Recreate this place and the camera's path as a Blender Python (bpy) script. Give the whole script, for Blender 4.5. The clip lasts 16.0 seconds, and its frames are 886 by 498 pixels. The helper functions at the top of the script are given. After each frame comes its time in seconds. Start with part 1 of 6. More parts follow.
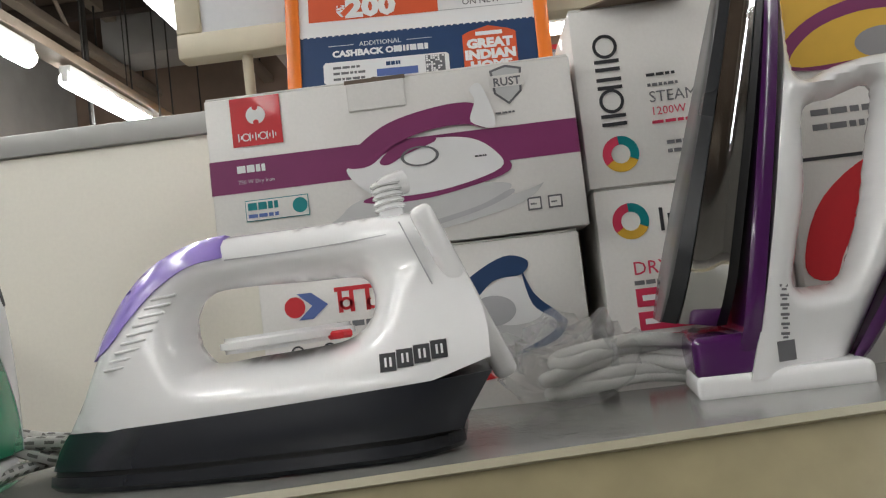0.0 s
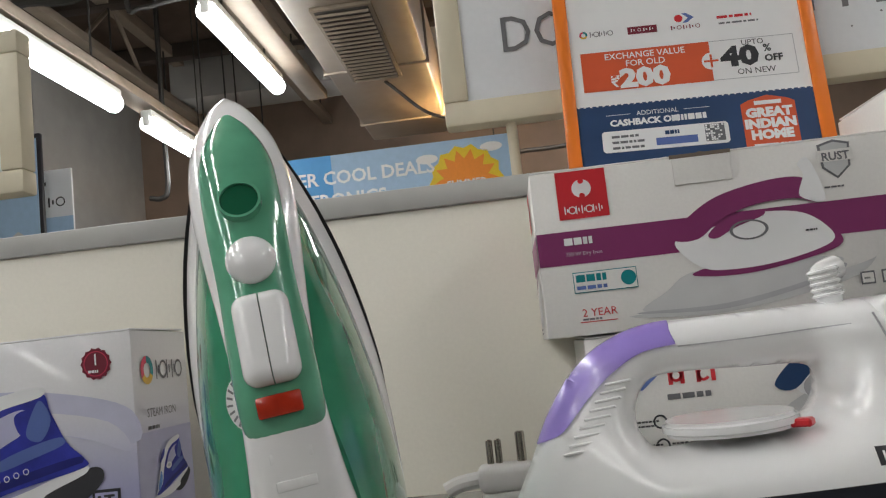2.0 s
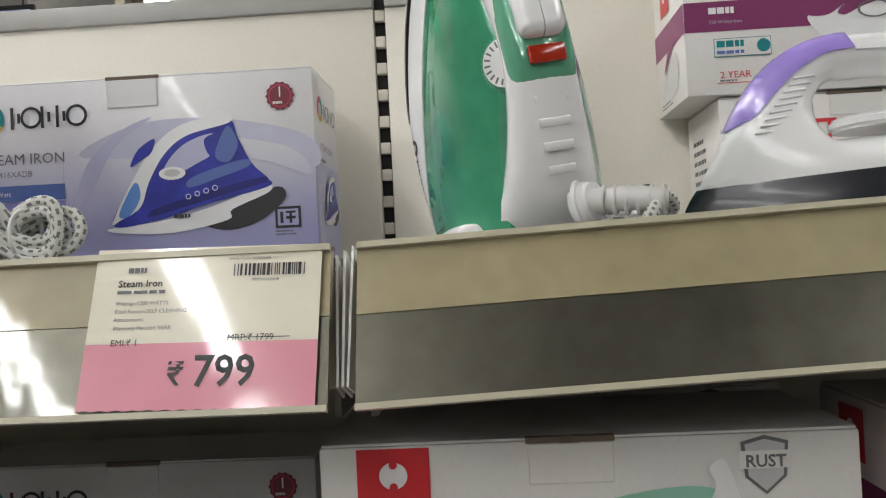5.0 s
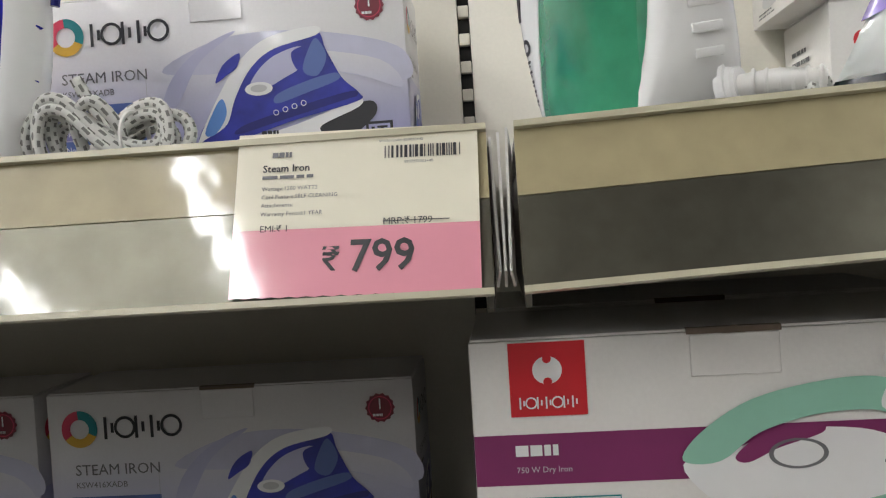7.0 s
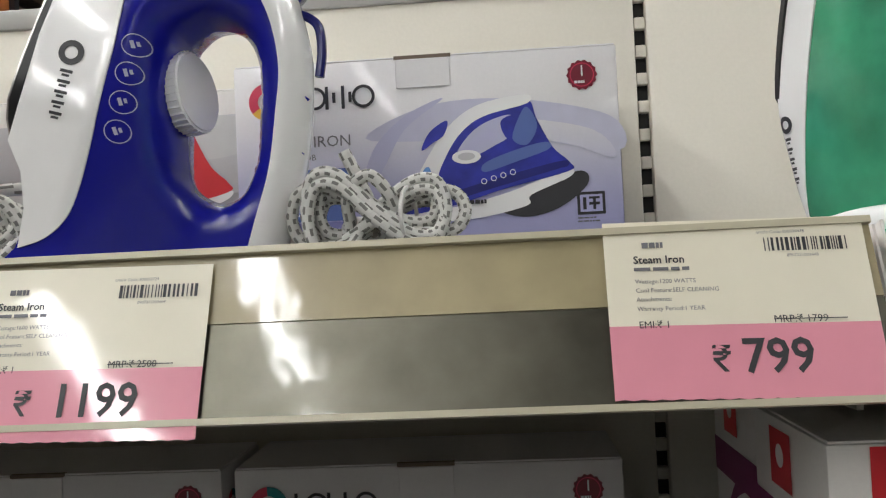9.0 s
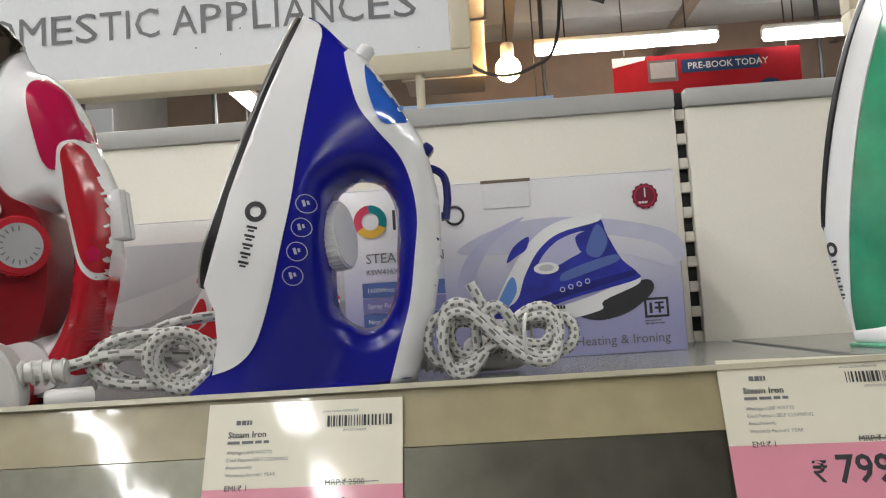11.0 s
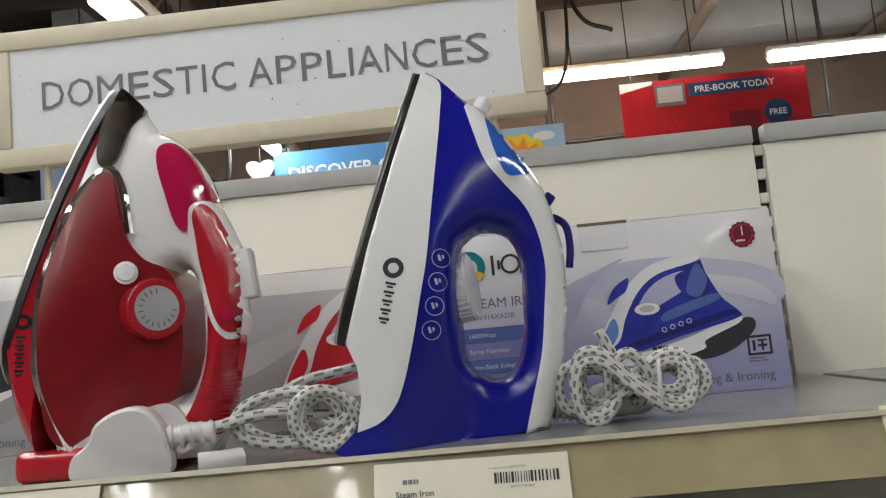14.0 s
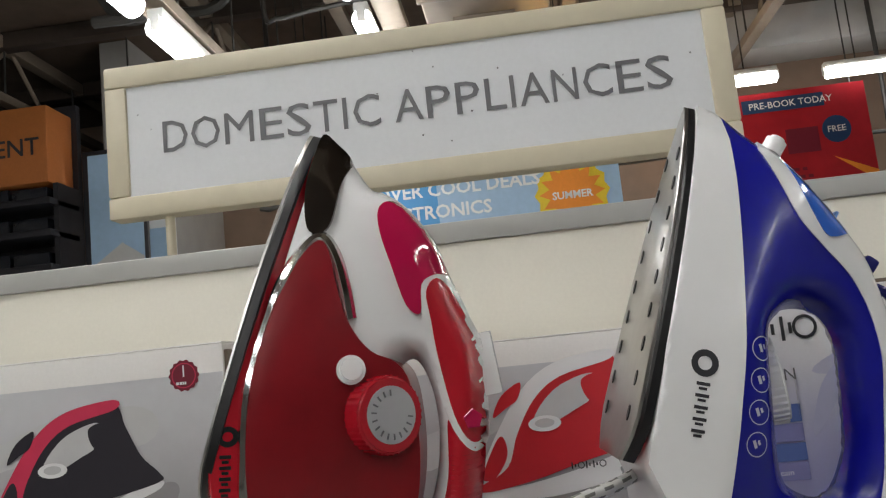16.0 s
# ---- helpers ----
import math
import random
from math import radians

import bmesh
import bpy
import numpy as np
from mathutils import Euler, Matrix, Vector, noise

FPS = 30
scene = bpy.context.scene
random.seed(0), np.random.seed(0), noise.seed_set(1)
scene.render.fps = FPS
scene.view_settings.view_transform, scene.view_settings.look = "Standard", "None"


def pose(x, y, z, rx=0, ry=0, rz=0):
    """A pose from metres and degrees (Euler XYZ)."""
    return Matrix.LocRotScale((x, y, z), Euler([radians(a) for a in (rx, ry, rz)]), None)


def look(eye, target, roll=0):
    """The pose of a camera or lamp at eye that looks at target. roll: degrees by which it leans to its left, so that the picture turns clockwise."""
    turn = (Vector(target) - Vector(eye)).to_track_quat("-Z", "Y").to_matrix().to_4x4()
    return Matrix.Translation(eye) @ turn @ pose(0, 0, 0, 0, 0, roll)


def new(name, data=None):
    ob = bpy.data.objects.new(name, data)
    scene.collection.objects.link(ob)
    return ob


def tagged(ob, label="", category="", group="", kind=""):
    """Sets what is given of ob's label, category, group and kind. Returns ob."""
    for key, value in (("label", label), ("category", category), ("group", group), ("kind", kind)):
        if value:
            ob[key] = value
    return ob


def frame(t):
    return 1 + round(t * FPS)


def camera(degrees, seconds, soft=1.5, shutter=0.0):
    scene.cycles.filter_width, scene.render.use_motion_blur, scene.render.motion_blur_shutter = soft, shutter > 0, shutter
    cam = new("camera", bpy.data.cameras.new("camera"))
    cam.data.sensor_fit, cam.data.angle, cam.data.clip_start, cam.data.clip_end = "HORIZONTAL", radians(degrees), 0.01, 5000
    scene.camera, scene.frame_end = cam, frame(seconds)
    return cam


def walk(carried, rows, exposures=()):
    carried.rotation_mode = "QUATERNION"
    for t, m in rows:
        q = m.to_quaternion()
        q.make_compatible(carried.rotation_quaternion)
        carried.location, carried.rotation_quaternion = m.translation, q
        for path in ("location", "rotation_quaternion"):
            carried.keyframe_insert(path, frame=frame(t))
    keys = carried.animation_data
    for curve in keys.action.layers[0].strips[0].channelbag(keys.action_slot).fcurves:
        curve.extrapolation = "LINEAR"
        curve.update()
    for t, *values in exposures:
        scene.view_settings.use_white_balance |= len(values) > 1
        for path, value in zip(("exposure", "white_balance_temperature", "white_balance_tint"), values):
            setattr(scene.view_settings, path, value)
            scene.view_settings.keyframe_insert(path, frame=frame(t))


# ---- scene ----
import collections
from mathutils.geometry import delaunay_2d_cdt

cam = camera(55.6, 16.0, soft=1.2)
PATH = [
    (0, (0.106, 0.692, 1.272), (0.034, 2.686, 1.408), -6.7),
    (0.5, (0.071, 0.726, 1.278), (-0.031, 2.717, 1.434), -6.3),
    (1, (0.009, 0.7, 1.3), (-0.12, 2.688, 1.485), -6.4),
    (1.5, (-0.046, 0.684, 1.315), (-0.195, 2.667, 1.529), -6.4),
    (2, (-0.09, 0.669, 1.317), (-0.238, 2.65, 1.552), -6.2),
    (2.5, (-0.118, 0.651, 1.312), (-0.22, 2.636, 1.539), -5.9),
    (3, (-0.138, 0.641, 1.296), (-0.2, 2.63, 1.502), -5.7),
    (3.5, (-0.158, 0.631, 1.294), (-0.205, 2.624, 1.458), -4.9),
    (4, (-0.182, 0.61, 1.251), (-0.273, 2.605, 1.362), -4.0),
    (4.5, (-0.218, 0.598, 1.206), (-0.31, 2.595, 1.29), -3.4),
    (4.7, (-0.224, 0.595, 1.201), (-0.326, 2.591, 1.264), -2.8),
    (6.8, (-0.286, 0.604, 1.163), (-0.427, 2.598, 1.111), -3.7),
    (7, (-0.297, 0.611, 1.164), (-0.44, 2.605, 1.107), -3.6),
    (7.5, (-0.316, 0.637, 1.166), (-0.474, 2.63, 1.109), -3.2),
    (8, (-0.347, 0.641, 1.177), (-0.525, 2.633, 1.154), -3.3),
    (8.5, (-0.403, 0.633, 1.195), (-0.577, 2.626, 1.208), -2.8),
    (9, (-0.451, 0.619, 1.192), (-0.595, 2.613, 1.245), -2.7),
    (9.5, (-0.477, 0.601, 1.213), (-0.587, 2.596, 1.309), -3.1),
    (10, (-0.497, 0.585, 1.234), (-0.598, 2.578, 1.366), -3.5),
    (10.2, (-0.504, 0.574, 1.238), (-0.599, 2.567, 1.377), -3.4),
    (12.3, (-0.549, 0.463, 1.242), (-0.671, 2.451, 1.42), -4.2),
    (12.5, (-0.552, 0.462, 1.242), (-0.677, 2.45, 1.422), -4.2),
    (13, (-0.557, 0.467, 1.249), (-0.686, 2.453, 1.442), -4.4),
    (13.5, (-0.57, 0.479, 1.259), (-0.676, 2.466, 1.464), -5.0),
    (14, (-0.607, 0.51, 1.262), (-0.712, 2.495, 1.489), -5.4),
    (14.5, (-0.646, 0.536, 1.282), (-0.758, 2.518, 1.524), -5.4),
    (15, (-0.69, 0.575, 1.286), (-0.808, 2.555, 1.544), -5.7),
    (15.2, (-0.714, 0.587, 1.293), (-0.838, 2.567, 1.543), -5.8),
    (15.5, (-0.73, 0.601, 1.3), (-0.861, 2.579, 1.57), -5.6),
    (16, (-0.75, 0.614, 1.322), (-0.924, 2.586, 1.608), -5.9),
]
EXPOSURES = [(0, -0.14), (0.5, -0.19), (1.5, -0.45), (2.5, -0.31), (3.5, -0.17), (4, -0.19), (4.5, -0.09), (7, 0.17), (8.5, -0.01), (9, 0.08), (10, 0.03), (12.5, 0.0), (13.5, -0.11), (14.5, -0.23), (15.5, -0.34), (16, -0.36)]
walk(cam, [(t, look(eye, target, roll)) for t, eye, target, roll in PATH], EXPOSURES)

# ---- world ----
world = bpy.data.worlds.new("store_air")
world.use_nodes = True
world.node_tree.nodes["Background"].inputs[0].default_value = (0.9, 0.92, 1.0, 1)
world.node_tree.nodes["Background"].inputs[1].default_value = 0.006
scene.world = world
TUBE_POWER = 30.0
BULB_POWER = 140.0

# ---- materials ----
def material(name, colour, rough=0.5, metal=0.0, vary=0.06, grain=60.0, bump=0.0, coat=0.0, clear=0.0, alpha=1.0, emit=0.0, blotch=4.0, wave=0.0, coatrough=0.04, fade=None):
    """A procedural surface: fine grain and large blotches vary its colour and gloss, and a fine bump breaks its highlights."""
    m = bpy.data.materials.new(name)
    m.use_nodes = True
    nt = m.node_tree
    b = nt.nodes["Principled BSDF"]
    b.inputs["Metallic"].default_value = metal
    b.inputs["Coat Weight"].default_value = coat
    b.inputs["Coat Roughness"].default_value = coatrough
    b.inputs["Transmission Weight"].default_value = clear
    b.inputs["Alpha"].default_value = alpha
    co = nt.nodes.new("ShaderNodeTexCoord")
    fine = nt.nodes.new("ShaderNodeTexNoise")
    fine.inputs["Scale"].default_value = grain
    fine.inputs["Detail"].default_value = 6
    big = nt.nodes.new("ShaderNodeTexNoise")
    big.inputs["Scale"].default_value = blotch
    big.inputs["Detail"].default_value = 4
    add = nt.nodes.new("ShaderNodeMath")
    add.operation = "ADD"
    ramp = nt.nodes.new("ShaderNodeMapRange")
    ramp.inputs[1].default_value, ramp.inputs[2].default_value = 0.6, 1.4
    ramp.inputs[3].default_value, ramp.inputs[4].default_value = 1 - vary, 1 + vary
    hsv = nt.nodes.new("ShaderNodeHueSaturation")
    hsv.inputs["Color"].default_value = (*colour, 1)
    nt.links.new(co.outputs["Object"], fine.inputs["Vector"])
    nt.links.new(co.outputs["Object"], big.inputs["Vector"])
    nt.links.new(fine.outputs["Fac"], add.inputs[0])
    nt.links.new(big.outputs["Fac"], add.inputs[1])
    nt.links.new(add.outputs[0], ramp.inputs[0])
    nt.links.new(ramp.outputs[0], hsv.inputs["Value"])
    nt.links.new(hsv.outputs["Color"], b.inputs["Base Color"])
    if fade:
        split = nt.nodes.new("ShaderNodeSeparateXYZ")
        nt.links.new(co.outputs["Object"], split.inputs[0])
        rise = nt.nodes.new("ShaderNodeMapRange")
        rise.interpolation_type = "SMOOTHSTEP"
        rise.inputs[1].default_value, rise.inputs[2].default_value = fade[1], fade[2]
        nt.links.new(split.outputs["Z"], rise.inputs[0])
        mix = nt.nodes.new("ShaderNodeMix")
        mix.data_type = "RGBA"
        mix.inputs["A"].default_value, mix.inputs["B"].default_value = (*colour, 1), (*fade[0], 1)
        nt.links.new(rise.outputs[0], mix.inputs["Factor"])
        nt.links.new(mix.outputs["Result"], hsv.inputs["Color"])
    gloss = nt.nodes.new("ShaderNodeMapRange")
    gloss.inputs[3].default_value, gloss.inputs[4].default_value = max(0.02, rough * 0.8), min(1, rough * 1.25)
    nt.links.new(big.outputs["Fac"], gloss.inputs[0])
    nt.links.new(gloss.outputs[0], b.inputs["Roughness"])
    if bump:
        bp = nt.nodes.new("ShaderNodeBump")
        bp.inputs["Strength"].default_value = bump
        bp.inputs["Distance"].default_value = 0.001
        nt.links.new(fine.outputs["Fac"], bp.inputs["Height"])
        nt.links.new(bp.outputs["Normal"], b.inputs["Normal"])
    if wave:
        big2 = nt.nodes.new("ShaderNodeTexNoise")
        big2.inputs["Scale"].default_value = 15
        big2.inputs["Detail"].default_value = 3
        stretch = nt.nodes.new("ShaderNodeMapping")
        stretch.inputs["Scale"].default_value = (1.0, 2.0, 0.6)
        nt.links.new(co.outputs["Object"], stretch.inputs["Vector"])
        nt.links.new(stretch.outputs["Vector"], big2.inputs["Vector"])
        wb = nt.nodes.new("ShaderNodeBump")
        wb.inputs["Strength"].default_value = wave
        wb.inputs["Distance"].default_value = 0.004
        nt.links.new(big2.outputs["Fac"], wb.inputs["Height"])
        nt.links.new(wb.outputs["Normal"], b.inputs["Normal"])
        nt.links.new(wb.outputs["Normal"], b.inputs["Coat Normal"])
    if emit:
        b.inputs["Emission Color"].default_value = (*colour, 1)
        b.inputs["Emission Strength"].default_value = emit
    return m


M = {}
def mats(**kw):
    for k, v in kw.items():
        M[k] = material(k, **v)


mats(
    panel=dict(colour=(0.74, 0.71, 0.62), rough=0.45, vary=0.04, grain=300, bump=0.08),
    cap=dict(colour=(0.42, 0.42, 0.40), rough=0.4, vary=0.05),
    deck=dict(colour=(0.24, 0.24, 0.225), rough=0.22, vary=0.05, grain=300, bump=0.03, blotch=3),
    under=dict(colour=(0.19, 0.18, 0.155), rough=0.5, vary=0.06),
    railcream=dict(colour=(0.36, 0.31, 0.18), rough=0.35, vary=0.16, blotch=9, coat=1.0, wave=0.26, coatrough=0.07),
    railgrey=dict(colour=(0.13, 0.125, 0.10), metal=1.0, rough=0.34, vary=0.25, blotch=9, coat=1.0, wave=0.26, coatrough=0.07),
    raillip=dict(colour=(0.48, 0.45, 0.33), rough=0.3, vary=0.06),
    slot=dict(colour=(0.02, 0.02, 0.02), rough=0.7),
    tagpaper=dict(colour=(0.80, 0.76, 0.62), rough=0.45, vary=0.03, coat=1.0, wave=0.12, coatrough=0.07),
    tagpink=dict(colour=(0.75, 0.29, 0.37), rough=0.45, vary=0.03, coat=1.0, wave=0.12, coatrough=0.07),
    ink=dict(colour=(0.03, 0.03, 0.035), rough=0.5, vary=0.1),
    inkgrey=dict(colour=(0.16, 0.16, 0.17), rough=0.5, vary=0.1),
    lightink=dict(colour=(0.45, 0.45, 0.47), rough=0.5, vary=0.1),
    card=dict(colour=(0.79, 0.77, 0.74), rough=0.5, vary=0.04, grain=400, bump=0.1, coat=0.15),
    cardblue=dict(colour=(0.40, 0.40, 0.66), rough=0.4, vary=0.03, grain=400, bump=0.05, coat=0.25, fade=((0.76, 0.75, 0.76), 0.02, 0.125)),
    cardgrey=dict(colour=(0.36, 0.35, 0.36), rough=0.4, vary=0.05, coat=0.2, fade=((0.62, 0.62, 0.64), 0.02, 0.13)),
    kraft=dict(colour=(0.16, 0.12, 0.09), rough=0.8, vary=0.1),
    lilacpale=dict(colour=(0.56, 0.56, 0.70), rough=0.4, vary=0.08, blotch=14, coat=0.25),
    lilac=dict(colour=(0.50, 0.50, 0.68), rough=0.4, vary=0.05, coat=0.25),
    lilacdark=dict(colour=(0.24, 0.24, 0.50), rough=0.4, vary=0.05, coat=0.25),
    purpleprint=dict(colour=(0.22, 0.026, 0.125), rough=0.45, vary=0.06, coat=0.2),
    redprint=dict(colour=(0.62, 0.02, 0.03), rough=0.4, vary=0.05, coat=0.2),
    pinkred=dict(colour=(0.66, 0.04, 0.10), rough=0.4, vary=0.05, coat=0.2),
    maroon=dict(colour=(0.20, 0.015, 0.035), rough=0.4, vary=0.05, coat=0.2),
    blueprint=dict(colour=(0.025, 0.034, 0.34), rough=0.4, vary=0.5, blotch=24, coat=0.2),
    navyprint=dict(colour=(0.012, 0.016, 0.17), rough=0.4, vary=0.2, blotch=20, coat=0.2),
    skyprint=dict(colour=(0.12, 0.28, 0.66), rough=0.4, vary=0.05, coat=0.2),
    midblue=dict(colour=(0.10, 0.16, 0.42), rough=0.4, vary=0.05, coat=0.2),
    whiteprint=dict(colour=(0.84, 0.84, 0.84), rough=0.4, vary=0.03, coat=0.2),
    paleprint=dict(colour=(0.58, 0.58, 0.58), rough=0.4, vary=0.05),
    shadeprint=dict(colour=(0.30, 0.29, 0.30), rough=0.5, vary=0.05),
    teal=dict(colour=(0.0, 0.22, 0.24), rough=0.4), gold=dict(colour=(0.75, 0.45, 0.05), rough=0.4),
    mintprint=dict(colour=(0.30, 0.58, 0.45), rough=0.4, vary=0.05),
    blackprint=dict(colour=(0.025, 0.022, 0.03), rough=0.4, vary=0.05),
    orange=dict(colour=(0.90, 0.22, 0.02), rough=0.35, vary=0.04, coat=0.3),
    orangeprint=dict(colour=(0.68, 0.10, 0.03), rough=0.45, vary=0.04),
    navy=dict(colour=(0.015, 0.05, 0.14), rough=0.45, vary=0.08),
    bannerblue=dict(colour=(0.09, 0.33, 0.66), rough=0.6, vary=0.05, grain=20, blotch=1),
    bannerpale=dict(colour=(0.38, 0.55, 0.74), rough=0.6, vary=0.08, grain=20, blotch=1),
    bannerred=dict(colour=(0.42, 0.015, 0.025), rough=0.35, vary=0.2, grain=8, blotch=1.5),
    yellow=dict(colour=(0.85, 0.62, 0.03), rough=0.5), sunorange=dict(colour=(0.90, 0.30, 0.03), rough=0.5),
    signface=dict(colour=(0.76, 0.78, 0.80), rough=0.45, vary=0.03, grain=200),
    signframe=dict(colour=(0.66, 0.60, 0.45), rough=0.45, vary=0.05, bump=0.05),
    whiteplastic=dict(colour=(0.86, 0.86, 0.86), rough=0.18, vary=0.02, coat=0.35),
    lavender=dict(colour=(0.33, 0.24, 0.66), rough=0.22, vary=0.03, coat=0.3),
    slate=dict(colour=(0.016, 0.018, 0.024), rough=0.25, vary=0.1, coat=0.12),
    blueplastic=dict(colour=(0.007, 0.009, 0.29), rough=0.25, vary=0.04, coat=0.15),
    bluetank=dict(colour=(0.03, 0.14, 0.62), rough=0.1, vary=0.05, coat=0.6),
    navyplastic=dict(colour=(0.012, 0.014, 0.14), rough=0.25, vary=0.04),
    redplastic=dict(colour=(0.50, 0.012, 0.025), rough=0.22, vary=0.04, coat=0.4),
    redtank=dict(colour=(0.24, 0.006, 0.012), rough=0.3, vary=0.18, blotch=16, coat=0.12),
    redclear=dict(colour=(0.50, 0.01, 0.07), rough=0.1, vary=0.06, coat=0.7),
    greenclear=dict(colour=(0.05, 0.36, 0.195), rough=0.12, vary=0.35, blotch=22, grain=30, coat=0.7, clear=0.25),
    greenpale=dict(colour=(0.14, 0.46, 0.29), rough=0.12, vary=0.15, blotch=22, coat=0.7, clear=0.15),
    greendark=dict(colour=(0.01, 0.10, 0.05), rough=0.2, vary=0.1),
    lampred=dict(colour=(0.45, 0.028, 0.008), rough=0.2, vary=0.2, grain=200, coat=0.6),
    violet=dict(colour=(0.075, 0.012, 0.10), rough=0.2, vary=0.04, coat=0.4),
    black=dict(colour=(0.006, 0.006, 0.007), rough=0.4, vary=0.1),
    chrome=dict(colour=(0.80, 0.79, 0.77), rough=0.09, metal=1.0, vary=0.08),
    smoke=dict(colour=(0.22, 0.21, 0.20), rough=0.12, metal=1.0, vary=0.1),
    steel=dict(colour=(0.50, 0.49, 0.47), rough=0.28, metal=1.0, vary=0.08, grain=120),
    nonstick=dict(colour=(0.03, 0.032, 0.035), rough=0.28, vary=0.06, grain=300, coat=0.2),
    brass=dict(colour=(0.45, 0.42, 0.36), rough=0.25, metal=1.0),
    cordwhite=dict(colour=(0.62, 0.62, 0.59), rough=0.75, vary=0.08, grain=900, bump=0.3),
    cordgrey=dict(colour=(0.19, 0.19, 0.175), rough=0.8, vary=0.1, grain=900),
    rubberwhite=dict(colour=(0.68, 0.67, 0.65), rough=0.45, vary=0.04),
    ceiling=dict(colour=(0.085, 0.060, 0.043), rough=0.85, vary=0.35, grain=6, blotch=0.8, bump=0.2),
    beam=dict(colour=(0.20, 0.16, 0.12), rough=0.6, vary=0.15, grain=14, blotch=2),
    deckmetal=dict(colour=(0.05, 0.036, 0.028), rough=0.7, vary=0.2, grain=14, blotch=2),
    ductmetal=dict(colour=(0.30, 0.25, 0.20), rough=0.45, vary=0.12, grain=10, blotch=2, metal=0.3),
    grille=dict(colour=(0.05, 0.045, 0.04), rough=0.6),
    wall=dict(colour=(0.24, 0.17, 0.125), rough=0.8, vary=0.15, grain=5, blotch=0.7),
    wallgrey=dict(colour=(0.35, 0.34, 0.32), rough=0.8, vary=0.12, grain=5, blotch=0.7),
    floor=dict(colour=(0.30, 0.285, 0.265), rough=0.25, vary=0.08, grain=8, blotch=1),
    pipe=dict(colour=(0.03, 0.028, 0.025), rough=0.5),
    housing=dict(colour=(0.60, 0.60, 0.58), rough=0.4),
    shelfdark=dict(colour=(0.025, 0.025, 0.03), rough=0.4, vary=0.2),
    entorange=dict(colour=(0.40, 0.13, 0.03), rough=0.6, vary=0.1),
    tubeglow=dict(colour=(0.97, 0.97, 0.955), emit=TUBE_POWER),
    bulbglow=dict(colour=(1.0, 0.62, 0.25), emit=BULB_POWER),
    film=dict(colour=(0.85, 0.85, 0.85), rough=0.15, clear=0.6, alpha=0.25, coat=0.8),
)

# ---- mesh tools ----
def part(name, bm, mat, parent=None, label="", sharp=0.6):
    """One mesh object out of a bmesh, under a thing or a part."""
    bm.normal_update()
    for f in bm.faces:
        f.smooth = True
    for e in bm.edges:
        if len(e.link_faces) == 2 and e.calc_face_angle(0) > sharp:
            e.smooth = False
    me = bpy.data.meshes.new(name)
    bm.to_mesh(me)
    bm.free()
    for m in (mat if isinstance(mat, (list, tuple)) else [mat]):
        me.materials.append(M[m])
    ob = new(name, me)
    if parent is not None:
        ob.parent = parent
    if label:
        ob["label"] = label
    return ob


def thing(name, at, label, category, group="", turn=0.0, kind=""):
    ob = new(name)
    ob.matrix_basis = pose(*at, 0, 0, turn)
    ob.empty_display_size = 0.02
    return tagged(ob, label, category, group, kind)


def box(x0, x1, y0, y1, z0, z1, bevel=0.0, segs=2):
    bm = bmesh.new()
    bmesh.ops.create_cube(bm, size=1)
    for v in bm.verts:
        v.co = Vector((x0 + (v.co.x + 0.5) * (x1 - x0), y0 + (v.co.y + 0.5) * (y1 - y0), z0 + (v.co.z + 0.5) * (z1 - z0)))
    if bevel:
        bmesh.ops.bevel(bm, geom=bm.edges[:], offset=bevel, segments=segs, affect="EDGES", profile=0.5)
    return bm


def turned(bm, m):
    bm.transform(m)
    return bm


def cylinder(r, h, segs=28, bevel=0.0, r2=None):
    """Along z from 0 to h."""
    bm = bmesh.new()
    bmesh.ops.create_cone(bm, cap_ends=True, segments=segs, radius1=r, radius2=r if r2 is None else r2, depth=h)
    bmesh.ops.translate(bm, verts=bm.verts, vec=(0, 0, h / 2))
    if bevel:
        es = [e for e in bm.edges if abs(e.verts[0].co.z - e.verts[1].co.z) < 1e-6]
        bmesh.ops.bevel(bm, geom=es, offset=bevel, segments=3, affect="EDGES")
    return bm


def along(p, d):
    """A pose at p whose z points along d."""
    return Matrix.Translation(p) @ Vector(d).to_track_quat("Z", "Y").to_matrix().to_4x4()


def spline(pts, per=8, closed=False):
    """Catmull-Rom through tuples of any size."""
    pts = [np.array(p, float) for p in pts]
    n = len(pts)
    out = []
    for i in range(n if closed else n - 1):
        if closed:
            a, b, c, d = (pts[(i + k) % n] for k in (-1, 0, 1, 2))
        else:
            b, c = pts[i], pts[i + 1]
            a = pts[i - 1] if i else 2 * b - c
            d = pts[i + 2] if i + 2 < n else 2 * c - b
        for k in range(per):
            t = k / per
            out.append(0.5 * (2 * b + (c - a) * t + (2 * a - 5 * b + 4 * c - d) * t * t + (3 * b - a - 3 * c + d) * t ** 3))
    if not closed:
        out.append(pts[-1])
    return out


